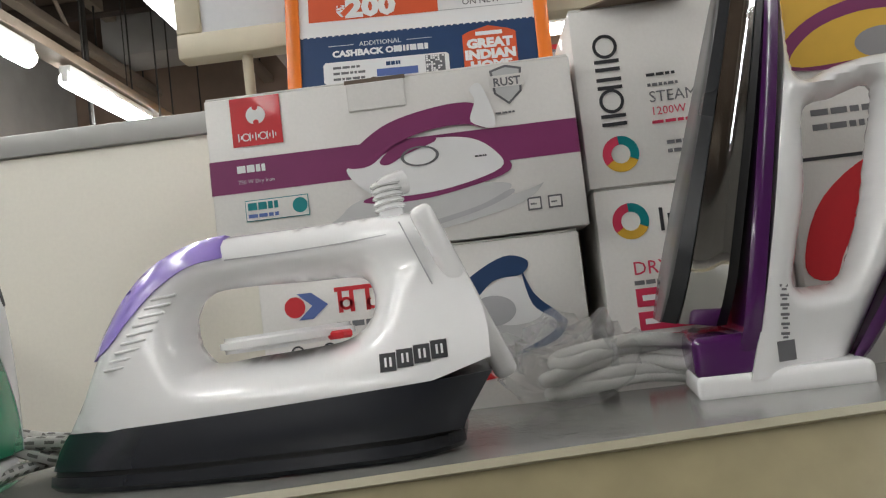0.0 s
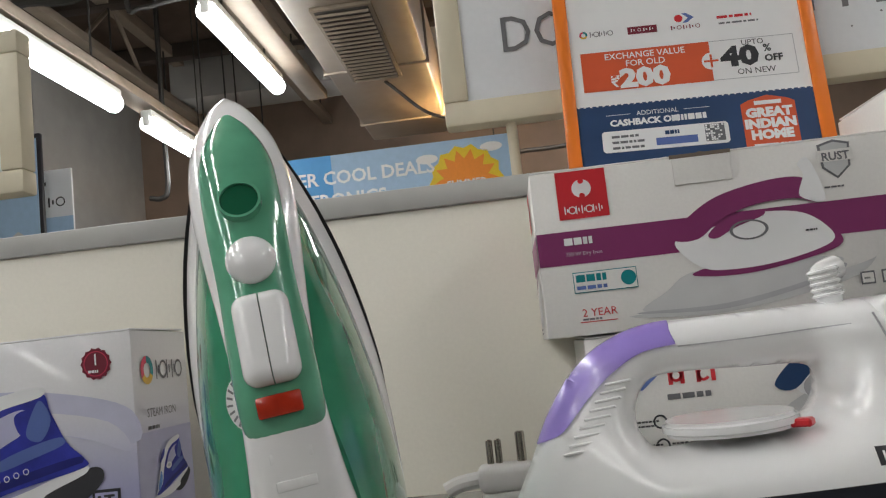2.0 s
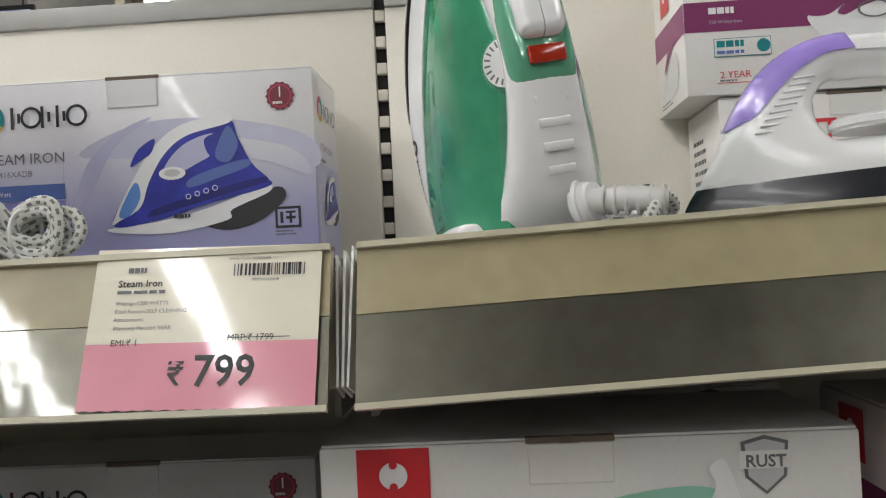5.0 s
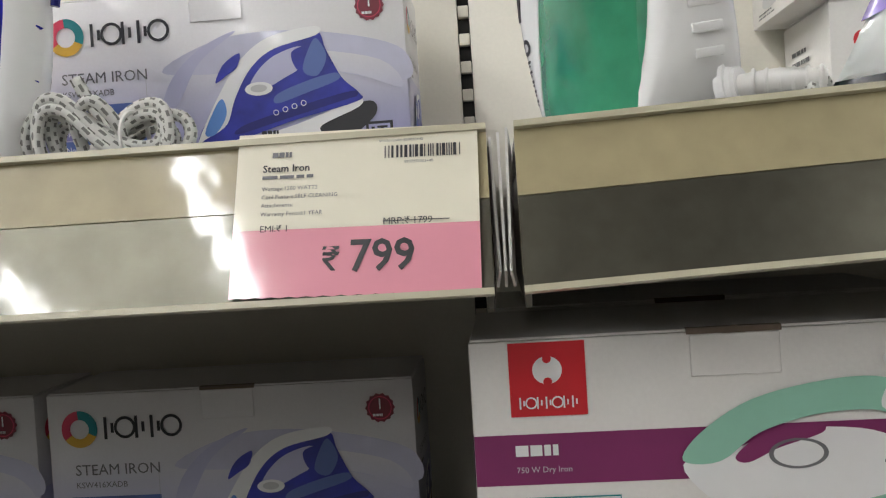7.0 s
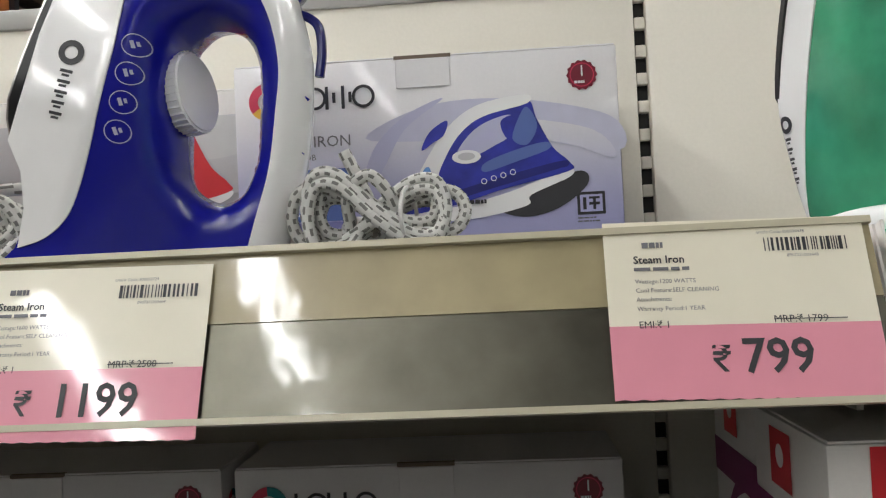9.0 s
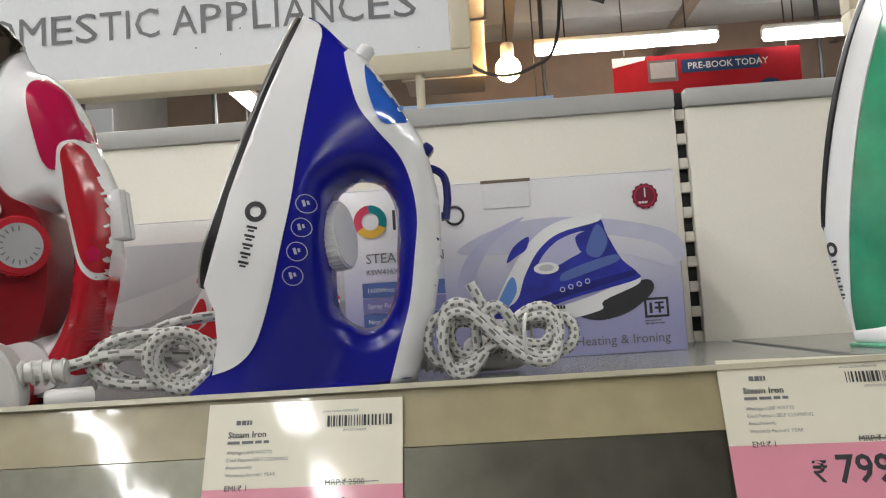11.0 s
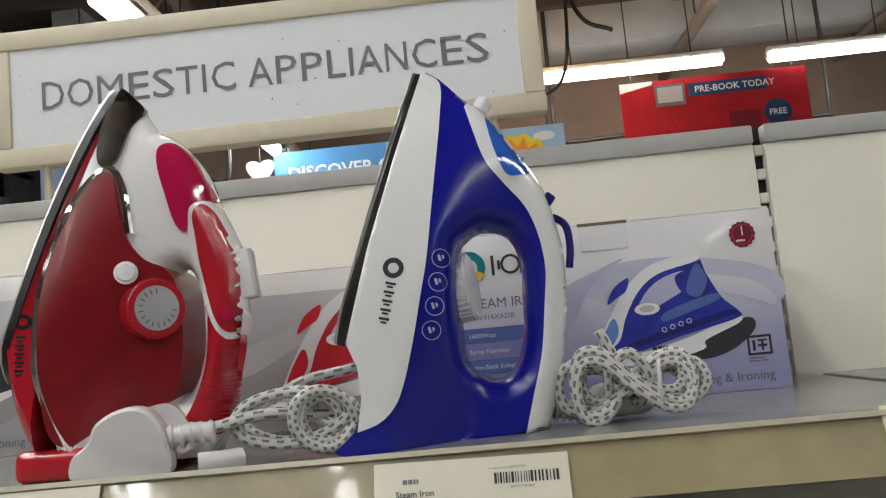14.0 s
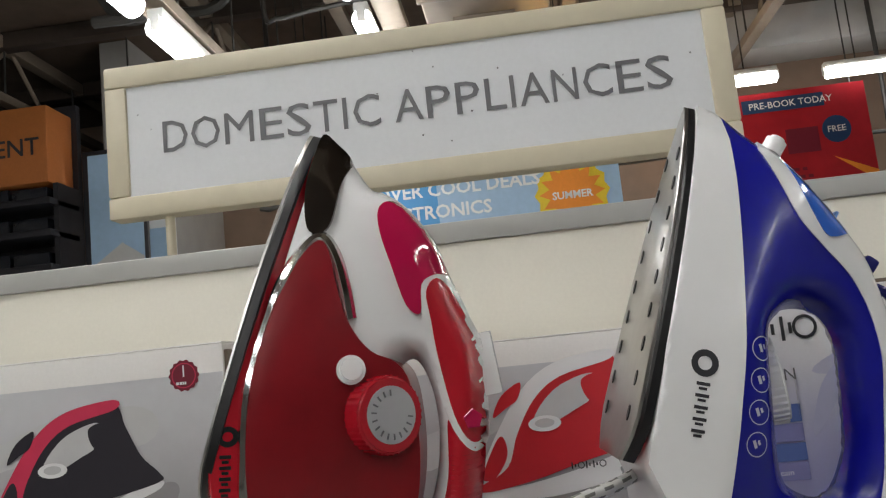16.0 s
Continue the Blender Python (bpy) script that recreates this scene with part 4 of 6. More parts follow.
f.wordmark(0.029, 0.1215, 0.020, 0.005, "inkgrey")
f.rect(0.062, 0.1205, 0.087, 0.1275, "maroon", "emblem", 2)
f.wordmark(0.064, 0.1225, 0.021, 0.003, "whiteprint", 4, 3)
f.disc(0.106, 0.131, 0.0035, "redprint", "emblem", 2)
f.poly([(0.109, 0.1265), (0.113, 0.1265), (0.119, 0.131), (0.113, 0.1355), (0.109, 0.1355), (0.114, 0.131)], "midblue", "emblem", 2)
f.wordmark(0.098, 0.1205, 0.026, 0.004, "maroon")
f.bars(0.138, 0.127, 0.042, 0.006, 1, "redprint", seed=8)
f.bars(0.139, 0.1215, 0.042, 0.004, 1, "inkgrey", seed=9)
f.text("ADDITIONAL", 0.078, 0.0455, 0.0042, "whiteprint", align="CENTER")
f.rect(0.035, 0.0471, 0.056, 0.0475, "whiteprint", "rule", 2)
f.rect(0.100, 0.0471, 0.121, 0.0475, "whiteprint", "rule", 2)
f.text("CASHBACK ON", 0.038, 0.0375, 0.0055, "whiteprint", bold=0.0004, squeeze=1.08)
f.bars(0.090, 0.0375, 0.028, 0.0125, 1, "whiteprint", seed=2)
f.poly([(0.032, 0.014), (0.132, 0.014), (0.134, 0.016), (0.134, 0.031), (0.132, 0.033), (0.032, 0.033), (0.030, 0.031), (0.030, 0.016)], "whiteprint", "voucher", 2)
f.bars(0.038, 0.0265, 0.034, 0.015, 3, "inkgrey", 3)
f.rect(0.074, 0.017, 0.108, 0.0235, "midblue", "emblem", 3)
f.bars(0.082, 0.026, 0.018, 0.008, 1, "navy", 3)
f.rect(0.1145, 0.0165, 0.1305, 0.0315, "inkgrey", "printed_square", 3)
rng = random.Random(5)
for k in range(40):
    a, b = rng.randrange(8), rng.randrange(8)
    f.rect(0.115 + a * 0.0019, 0.017 + b * 0.0018, 0.1166 + a * 0.0019, 0.0185 + b * 0.0018, "whiteprint", "printed_square", 4)
f.poly([(0.146, 0.0), (0.190, 0.0), (0.190, 0.046), (0.184, 0.049), (0.168, 0.053), (0.152, 0.049), (0.146, 0.046)], "orangeprint", "festival_badge", 2)
for k, wd in enumerate(("GREAT", "INDIAN", "HOME", "FESTIVAL")):
    f.text(wd, 0.168, 0.034 - k * 0.0098, 0.0078 if k < 3 else 0.005, "whiteprint", align="CENTER", lift=3, bold=0.0007, squeeze=1.12)
f.rect(0.157, 0.0445, 0.179, 0.048, "whiteprint", "badge_strip", 3)

# ---- cartons ----
def carton(at, w, d, h, label, mat="card", turn=0.0, tab=None, group="iron boxes"):
    """A tuck-in carton, its front left foot at 'at'. Gives the thing with its front, left and right faces."""
    t = thing("iron_box", at, label, "box", group, turn)
    part("carton", box(0, w, 0, d, 0, h - 0.0008, 0.0012, 2), mat, t)
    part("top_flap", turned(box(0.001, w - 0.001, 0.001, d - 0.002, -0.0006, 0.0006, 0.0003, 1), pose(0, 0, h, 0.6, 0, 0)), mat, t)
    if tab:
        a, b, drop = tab
        part("tuck_tab", box(a, b, -0.0012, -0.0002, h - drop, h - 0.002, 0.0004, 1), mat, t)
        part("tab_slot", box(a - 0.001, b + 0.001, -0.0006, 0.004, h - 0.0018, h + 0.0009), "kraft", t)
    return t, Face(t, (0, 0, 0), (1, 0, 0), (0, 0, 1)), Face(t, (0, d, 0), (0, -1, 0), (0, 0, 1)), Face(t, (w, 0, 0), (0, 1, 0), (0, 0, 1))


def seal(f, x, y, r):
    f.disc(x, y, r, "maroon", "warranty_seal", 2, teeth=14)
    f.ring(x, y, r * 0.72, r * 0.78, "pinkred", 0, 360, "warranty_seal", 3)
    f.text("1", x, y - 0.001, r * 0.75, "whiteprint", align="CENTER", lift=4)
    f.bars(x - r * 0.5, y - r * 0.55, r, r * 0.4, 1, "whiteprint", 4)


def isi(f, x, y, s):
    f.rect(x, y, x + s, y + s * 0.82, "ink", "approval_mark", 2)
    f.rect(x + s * 0.1, y + s * 0.1, x + s * 0.9, y + s * 0.72, "cardblue", "approval_mark", 3)
    f.rect(x + s * 0.2, y + s * 0.18, x + s * 0.32, y + s * 0.62, "ink", "approval_mark", 4)
    f.rect(x + s * 0.42, y + s * 0.34, x + s * 0.8, y + s * 0.44, "ink", "approval_mark", 4)
    f.rect(x + s * 0.42, y + s * 0.56, x + s * 0.8, y + s * 0.64, "ink", "approval_mark", 4)
    f.rect(x + s * 0.56, y + s * 0.18, x + s * 0.66, y + s * 0.56, "ink", "approval_mark", 4)
    f.bars(x, y - s * 0.14, s, s * 0.24, 2, "inkgrey", 2)


def blue_carton(at, label, w=0.290, turn=0.0):
    h, d = 0.155, 0.098
    t, f, lf, rf = carton(at, w, d, h, label, "cardblue", turn, (0.125, 0.166, 0.024))
    # soft violet swirls
    f.poly([(0.10, 0.095), (0.14, 0.115), (0.19, 0.12), (0.25, 0.112), (0.288, 0.098), (0.288, 0.075), (0.22, 0.088), (0.15, 0.09)], "lilacpale", "swirl", 1, 5)
    f.poly([(0.12, 0.075), (0.17, 0.10), (0.21, 0.104), (0.27, 0.092), (0.285, 0.07), (0.24, 0.085), (0.17, 0.085)], "cardblue", "swirl", 1.4, 5)
    f.poly([(0.095, 0.05), (0.105, 0.085), (0.13, 0.11), (0.16, 0.122), (0.13, 0.10), (0.112, 0.07)], "lilac", "swirl", 1.2, 5)
    iron_print(f, 0.122, 0.035, 0.134, "blueprint", "whiteprint", "skyprint", 3, "ink")
    f.bars(0.176, 0.0410, 0.020, 0.007, 1, "ink", 9)
    for k in range(4):
        f.ring(0.188 + k * 0.0072, 0.0575 + k * 0.0019, 0.0016, 0.0022, "whiteprint", 0, 360, "icon", 7)
    f.swirl(0.026, 0.127, 0.0145, 3)
    f.wordmark(0.044, 0.1185, 0.062, 0.0175, "ink", 5, 3)
    f.text("STEAM IRON", 0.020, 0.0905, 0.0088, "inkgrey")
    f.text("KSW416XADB", 0.020, 0.0805, 0.0048, "inkgrey")
    f.rect(0.087, 0.064, 0.0874, 0.098, "lightink", "rule", 2)
    for k, (wd, m) in enumerate((("1600Watt", "midblue"), ("Spray Function", "lilacdark"), ("Non-Stick Soleplate", "midblue"), ("Powerful Burst of Steam", "lilacdark"))):
        f.rect(0.016, 0.0610 - k * 0.0135, 0.088, 0.0735 - k * 0.0135, m, "feature_bar", 2)
        f.text(wd, 0.020, 0.0650 - k * 0.0135, 0.0042, "whiteprint", lift=3)
    f.text("Heating & Ironing", w - 0.014, 0.0085, 0.0082, "inkgrey", align="RIGHT")
    seal(f, w - 0.026, h - 0.022, 0.0115)
    isi(f, w - 0.034, 0.029, 0.0205)
    # narrow end
    rf.rect(0.001, 0.001, d - 0.001, h * 0.52, "lilac", "violet_field", 0.6)
    rf.swirl(0.022, h - 0.03, 0.0105, 2)
    rf.wordmark(0.036, h - 0.037, 0.048, 0.014, "inkgrey", 5, 2)
    rf.text("STEAM IRON", 0.018, h - 0.064, 0.0065, "inkgrey")
    rf.bars(0.018, h - 0.073, 0.03, 0.006, 1, "inkgrey")
    iron_print(rf, 0.022, 0.034, 0.062, "blueprint", "whiteprint", "skyprint", 3, "ink")
    rf.bars(0.015, 0.010, 0.07, 0.009, 1, "inkgrey")
    return t


blue_carton((-0.651, 1.2465, DECK), "pale blue steam iron box with a blue iron printed on it")
blue_carton((-0.662, 1.2435, 0.895), "pale blue steam iron box on the lower shelf")
blue_carton((-0.962, 1.2435, 0.895), "pale blue steam iron box on the lower shelf")


def red_carton(at, body, trim, label, w=0.235, h=0.140):
    t, f, lf, rf = carton(at, w, 0.10, h, label, "card", 0, None)
    f.rect(0.001, 0.001, w - 0.001, h * 0.86, "cardgrey", "grey_field", 0.6)
    f.poly([(0.001, 0.06), (0.08, 0.085), (0.16, 0.115), (0.234, 0.118), (0.234, 0.09), (0.12, 0.08), (0.05, 0.05)], "paleprint", "swirl", 1, 5)
    iron_print(f, w * 0.33, 0.030, 0.150, body, trim, body, 3, "shadeprint", hole="paleprint")
    f.wordmark(w * 0.33 + 0.075, 0.042, 0.026, 0.005, "ink", 5, 8)
    part("slot_edge", box(w + 0.0002, w + 0.003, 0.002, 0.012, 0.01, h - 0.006), "kraft", t)
    return t, f


red_carton((-0.882, 1.2500, DECK), "redprint", "whiteprint", "grey steam iron box with a red iron printed on it")
t, f = red_carton((-1.285, 1.2500, DECK), "blackprint", "pinkred", "grey steam iron box with a black iron printed on it", 0.30, 0.162)
seal(f, 0.268, 0.139, 0.0125)
isi(f, 0.258, 0.029, 0.0205)
f.text("Heating & Ironing", 0.168, 0.0085, 0.0085, "inkgrey")
t, f = red_carton((-1.31, 1.2435, 0.895), "blackprint", "pinkred", "grey steam iron box on the lower shelf", 0.33, 0.155)


def band_carton(at, label, shade, trim, w=0.254, d=0.108, h=0.1175, turn=0.0):
    """White dry-iron box with a purple band."""
    t, f, lf, rf = carton(at, w, d, h, label, "card", turn, (0.100, 0.140, 0.021))
    f.rect(0.0003, h * 0.425, w - 0.0003, h * 0.625, "purpleprint", "purple_band", 1)
    f.rect(0.018, h * 0.695, 0.053, h * 0.985, "redprint", "emblem_field", 2)
    f.disc(0.0355, h * 0.875, 0.0068, "whiteprint", "emblem", 3, 1.0, 0.95)
    f.disc(0.0355, h * 0.92, 0.002, "redprint", "emblem", 4)
    f.disc(0.0355, h * 0.83, 0.002, "redprint", "emblem", 4)
    f.wordmark(0.0215, h * 0.725, 0.028, 0.0055, "whiteprint", 7, 3)
    f.bars(0.019, h * 0.54, 0.030, 0.012, 1, "whiteprint", 3)
    f.text("750 W Dry Iron", 0.019, h * 0.475, 0.0028, "paleprint", lift=3)
    f.rect(0.022, h * 0.25, 0.066, h * 0.375, "teal", "coating_label", 2)
    f.rect(0.0225, h * 0.255, 0.0655, h * 0.37, "card", "coating_label", 3)
    f.bars(0.024, h * 0.315, 0.032, 0.012, 1, "teal", 4)
    f.bars(0.024, h * 0.27, 0.032, 0.006, 1, "midblue", 4)
    f.disc(0.060, h * 0.315, 0.0052, "teal", "coating_label", 4)
    f.text("2 YEAR", 0.0255, h * 0.11, 0.0056, "redprint")
    f.rect(0.0235, h * 0.075, 0.049, h * 0.08, "redprint", "rule", 2)
    f.bars(0.0255, h * 0.088, 0.02, 0.003, 1, "inkgrey", 2)
    f.poly([(w - 0.055, h * 0.96), (w - 0.044, h * 0.985), (w - 0.033, h * 0.96), (w - 0.0345, h * 0.82), (w - 0.044, h * 0.75), (w - 0.0535, h * 0.82)], "inkgrey", "rust_shield", 2)
    f.poly([(w - 0.0532, h * 0.95), (w - 0.044, h * 0.97), (w - 0.0348, h * 0.95), (w - 0.036, h * 0.825), (w - 0.044, h * 0.765), (w - 0.052, h * 0.825)], "paleprint", "rust_shield", 3)
    f.rect(w - 0.056, h * 0.855, w - 0.032, h * 0.925, "card", "rust_shield", 4)
    f.text("RUST", w - 0.044, h * 0.862, 0.0058, "inkgrey", align="CENTER", lift=5, bold=0.0002)
    f.bars(w - 0.054, h * 0.70, 0.02, 0.003, 1, "inkgrey", 2)
    for x in (w - 0.040, w - 0.026):
        f.rect(x, h * 0.12, x + 0.0095, h * 0.195, "inkgrey", "approval_mark", 2)
        f.rect(x + 0.001, h * 0.13, x + 0.0085, h * 0.185, "card", "approval_mark", 3)
        f.bars(x + 0.002, h * 0.15, 0.006, 0.003, 1, "inkgrey", 4)
    # printed dry iron
    X, Y, S = 0.068, h * 0.10, 0.138
    P = lambda pts, m, l, s=5: f.poly([(X + a * S, Y + b * S * 0.74) for a, b in pts], m, "picture", l, s)
    P([(-0.08, -0.02), (0.5, 0.02), (1.05, 0.16), (1.15, 0.2), (0.98, 0.06), (0.4, -0.06)], "paleprint", 2)
    P([(0.0, 0.0), (0.12, 0.12), (0.3, 0.24), (0.9, 0.24), (0.98, 0.18), (0.8, 0.09), (0.4, 0.0)], "paleprint", 2.6)
    P([(0.0, 0.0), (0.4, 0.0), (0.8, 0.09), (0.98, 0.18), (0.98, 0.14), (0.78, 0.05), (0.4, -0.035), (0.02, -0.015)], "lightink", 3)
    P([(0.30, 0.24), (0.33, 0.19), (0.6, 0.19), (0.95, 0.28), (1.0, 0.36), (0.9, 0.38)], trim, 3.4)
    P([(0.19, 0.44), (0.30, 0.26), (0.45, 0.22), (0.7, 0.24), (0.95, 0.33), (0.93, 0.45), (0.8, 0.56), (0.55, 0.58), (0.35, 0.50)], "whiteprint", 4)
    P([(0.19, 0.46), (0.25, 0.58), (0.42, 0.72), (0.66, 0.79), (0.84, 0.79), (0.92, 0.70), (0.90, 0.61), (0.80, 0.65), (0.62, 0.64), (0.44, 0.57), (0.31, 0.45)], shade, 4.6)
    P([(0.36, 0.47), (0.45, 0.56), (0.62, 0.60), (0.64, 0.56), (0.5, 0.5), (0.4, 0.44)], "purpleprint", 5)
    P([(0.83, 0.66), (0.86, 0.8), (0.84, 0.88), (0.9, 0.9), (0.95, 0.62)], "whiteprint", 5)
    f.ring(X + 0.56 * S, Y + 0.35 * S, 0.042 * S, 0.050 * S, "inkgrey", 0, 360, "picture", 6, 1.9)
    f.bars(X + 0.83 * S, Y + 0.31 * S, 0.012, 0.003, 1, "ink", 6)
    # narrow ends
    for e in (lf, rf):
        e.rect(0.0003, h * 0.425, d - 0.0003, h * 0.625, "purpleprint", "purple_band", 1)
        e.rect(0.03, h * 0.70, 0.062, h * 0.95, "redprint", "emblem_field", 2)
        e.disc(0.046, h * 0.84, 0.006, "whiteprint", "emblem", 3)
        e.poly([(0.03, h * 0.12), (0.05, h * 0.3), (0.08, h * 0.36), (0.085, h * 0.15), (0.055, h * 0.08)], "paleprint", "picture", 2, 5)
        e.poly([(0.035, h * 0.28), (0.06, h * 0.48), (0.08, h * 0.46), (0.06, h * 0.38)], shade, "picture", 3, 5)
        e.bars(0.02, h * 0.06, 0.05, 0.006, 2, "inkgrey", 2)
    part("finger_hole", turned(cylinder(0.0055, 0.0016, 18), along((0.12, -0.0008, h - 0.004), (0, 1, 0))), "kraft", t)
    return t


def hindi_carton(at):
    t, f, lf, rf = carton(at, 0.222, 0.10, 0.1135, "white dry iron box with a red and blue mark", "card", 0, (0.085, 0.125, 0.018))
    h = 0.1135
    f.disc(0.024, 0.083, 0.0072, "redprint", "emblem", 2)
    f.poly([(0.026, 0.092), (0.036, 0.092), (0.047, 0.083), (0.036, 0.074), (0.026, 0.074), (0.036, 0.083)], "midblue", "emblem", 2)
    # maker's name, as plain blocks hung from a bar
    f.rect(0.052, 0.0905, 0.090, 0.0935, "redprint", "wordmark", 2)
    for k, x in enumerate((0.054, 0.062, 0.073, 0.083)):
        f.rect(x, 0.076, x + 0.003, 0.0905, "redprint", "wordmark", 2)
    f.ring(0.0595, 0.082, 0.0025, 0.0045, "redprint", 0, 360, "wordmark", 2)
    f.ring(0.078, 0.081, 0.0025, 0.0045, "redprint", 120, 330, "wordmark", 2)
    f.bars(0.052, 0.066, 0.045, 0.009, 1, "inkgrey", 2)
    for k, (x, y) in enumerate(((0.018, 0.048), (0.040, 0.048), (0.018, 0.032), (0.040, 0.032))):
        f.ring(x + 0.005, y + 0.004, 0.0035, 0.0048, "ink", 0, 360, "icon", 2)
        f.bars(x + 0.011, y + 0.004, 0.016, 0.006, 2, "ink", 2, seed=k)
    f.rect(0.001, 0.001, 0.012, 0.050, "redprint", "red_corner", 1)
    # printed dry iron
    X, Y, S = 0.115, 0.020, 0.09
    P = lambda pts, m, l: f.poly([(X + a * S, Y + b * S) for a, b in pts], m, "picture", l, 5)
    P([(0.05, 0.2), (0.4, 0.1), (0.9, 0.2), (1.0, 0.3), (0.9, 0.5), (0.6, 0.55), (0.2, 0.4)], "paleprint", 2)
    P([(0.1, 0.55), (0.3, 0.75), (0.6, 0.9), (0.78, 0.85), (0.72, 0.75), (0.5, 0.72), (0.25, 0.5)], "navy", 3)
    P([(0.25, 0.5), (0.5, 0.7), (0.7, 0.73), (0.85, 0.45), (0.6, 0.38)], "whiteprint", 2.6)
    P([(0.72, 0.82), (0.8, 0.6), (0.98, 0.42), (1.02, 0.34), (0.9, 0.22), (0.6, 0.16), (0.88, 0.28), (0.94, 0.38), (0.78, 0.52)], "navy", 3.4)
    P([(-0.05, 0.12), (0.1, 0.2), (0.3, 0.16), (0.5, 0.02), (0.2, 0.0)], "redprint", 3.2)
    f.disc(X + 0.48 * S, Y + 0.5 * S, 0.013, "lightink", "picture", 4, 1.2, 0.8)
    lf.bars(0.02, h * 0.75, 0.05, 0.06, 7, "inkgrey", 2)
    lf.bars(0.02, h * 0.15, 0.05, 0.02, 2, "inkgrey", 2)


hindi_carton((-0.044, 1.2640, DECK))
band_carton((-0.068, 1.2600, DECK + 0.1155), "white dry iron box with a purple band on another box", "purpleprint", "purpleprint")
band_carton((-0.316, 0.9965, 0.992), "white dry iron box with a purple band and mint iron picture", "mintprint", "mintprint")
band_carton((-0.305, 1.135, 0.992), "white dry iron box with a purple band behind another", "purpleprint", "purpleprint", turn=0)
band_carton((-0.030, 1.0200, 0.992), "white dry iron box with a purple band on the lower shelf", "purpleprint", "purpleprint")
for x in (-0.31, -0.03):
    t, f, lf, rf = carton((x, 1.01, 0.895), 0.25, 0.23, 0.096, "plain white dry iron box lying under other boxes", "card")
    f.rect(0.0003, 0.03, 0.2497, 0.055, "purpleprint", "purple_band", 1)

# two boxes stacked beside the purple iron
t, f, lf, rf = carton((0.192, 1.270, DECK), 0.128, 0.095, 0.139, "white dry iron box with red feature bars", "card")
f.swirl(0.023, 0.115, 0.0125)
f.wordmark(0.041, 0.106, 0.062, 0.016, "ink")
f.text("DRY IRON", 0.020, 0.078, 0.0095, "pinkred")
f.bars(0.020, 0.071, 0.035, 0.007, 1, "inkgrey")
for k, z in enumerate((0.056, 0.040, 0.024, 0.006)):
    f.rect(0.020, z, 0.10, z + 0.0125, "pinkred", "feature_bar", 2)
    f.bars(0.024, z + 0.004, 0.05, 0.009, 1, "whiteprint", 3, seed=k)
rf.rect(0.01, 0.05, 0.08, 0.09, "pinkred", "print", 2)
t, f, lf, rf = carton((0.190, 1.268, DECK + 0.1395), 0.125, 0.097, 0.126, "white steam iron box with sideways lettering on another box", "card")
f.swirl(0.024, 0.022, 0.0125)
f.wordmark(0.014, 0.040, 0.064, 0.017, "ink", 5, 2, True)
f.bars(0.048, 0.073, 0.03, 0.005, 1, "ink")
f.bars(0.048, 0.066, 0.03, 0.005, 1, "inkgrey", seed=4)
f.text("STEAM IRON", 0.048, 0.055, 0.0080, "inkgrey")
f.text("1200W", 0.048, 0.046, 0.0058, "pinkred")
f.bars(0.048, 0.040, 0.04, 0.005, 1, "pinkred")
f.bars(0.056, 0.025, 0.028, 0.012, 2, "inkgrey", seed=6)
f.ring(0.098, 0.026, 0.006, 0.0068, "pinkred", 0, 360, "icon", 2)
part("open_flap", turned(box(0, 0.10, -0.0006, 0.0006, 0, 0.07), pose(0.004, 0.004, 0.126, -8, 0, 0) @ pose(0, 0, 0, 90, 0, 62)), "kraft", t)
# bright box behind the purple iron
t, f, lf, rf = carton((0.322, 1.262, DECK), 0.26, 0.10, 0.30, "white steam iron box with a yellow, pink and red top", "card")
f.rect(0.0003, 0.205, 0.2597, 0.2997, "gold", "yellow_field", 1)
f.poly([(0.05, 0.2995), (0.10, 0.272), (0.17, 0.262), (0.2595, 0.266), (0.2595, 0.2995)], "whiteprint", "swirl", 2)
f.poly([(0.075, 0.2995), (0.12, 0.280), (0.18, 0.274), (0.2595, 0.278), (0.2595, 0.2995)], "pinkred", "swirl", 3)
f.poly([(0.003, 0.205), (0.02, 0.232), (0.06, 0.247), (0.11, 0.245), (0.14, 0.225), (0.13, 0.206), (0.07, 0.20)], "purpleprint", "picture", 4, 5)
f.poly([(0.012, 0.205), (0.03, 0.228), (0.07, 0.238), (0.11, 0.23), (0.12, 0.212), (0.07, 0.206)], "gold", "picture", 5, 5)
f.disc(0.075, 0.215, 0.018, "shadeprint", "picture", 6, 1.1, 0.6)
f.bars(0.02, 0.170, 0.06, 0.02, 2, "inkgrey")
f.rect(0.004, 0.188, 0.11, 0.191, "ink", "rule", 2)
f.rect(0.004, 0.140, 0.11, 0.1425, "ink", "rule", 2)
f.poly([(0.002, 0.07), (0.02, 0.115), (0.07, 0.145), (0.15, 0.15), (0.15, 0.12), (0.08, 0.115), (0.035, 0.085), (0.02, 0.06)], "redprint", "picture", 2, 5)
f.disc(0.06, 0.055, 0.03, "paleprint", "picture", 3, 1.0, 0.8)

# ---- irons ----
def shifted(row, d, n):
    """A loft row pushed along the sole's normal n by d centimetres."""
    return (row[0] + n[0] * d, row[1] + n[1] * d, row[2] + n[0] * d, row[3] + n[1] * d, *row[4:])


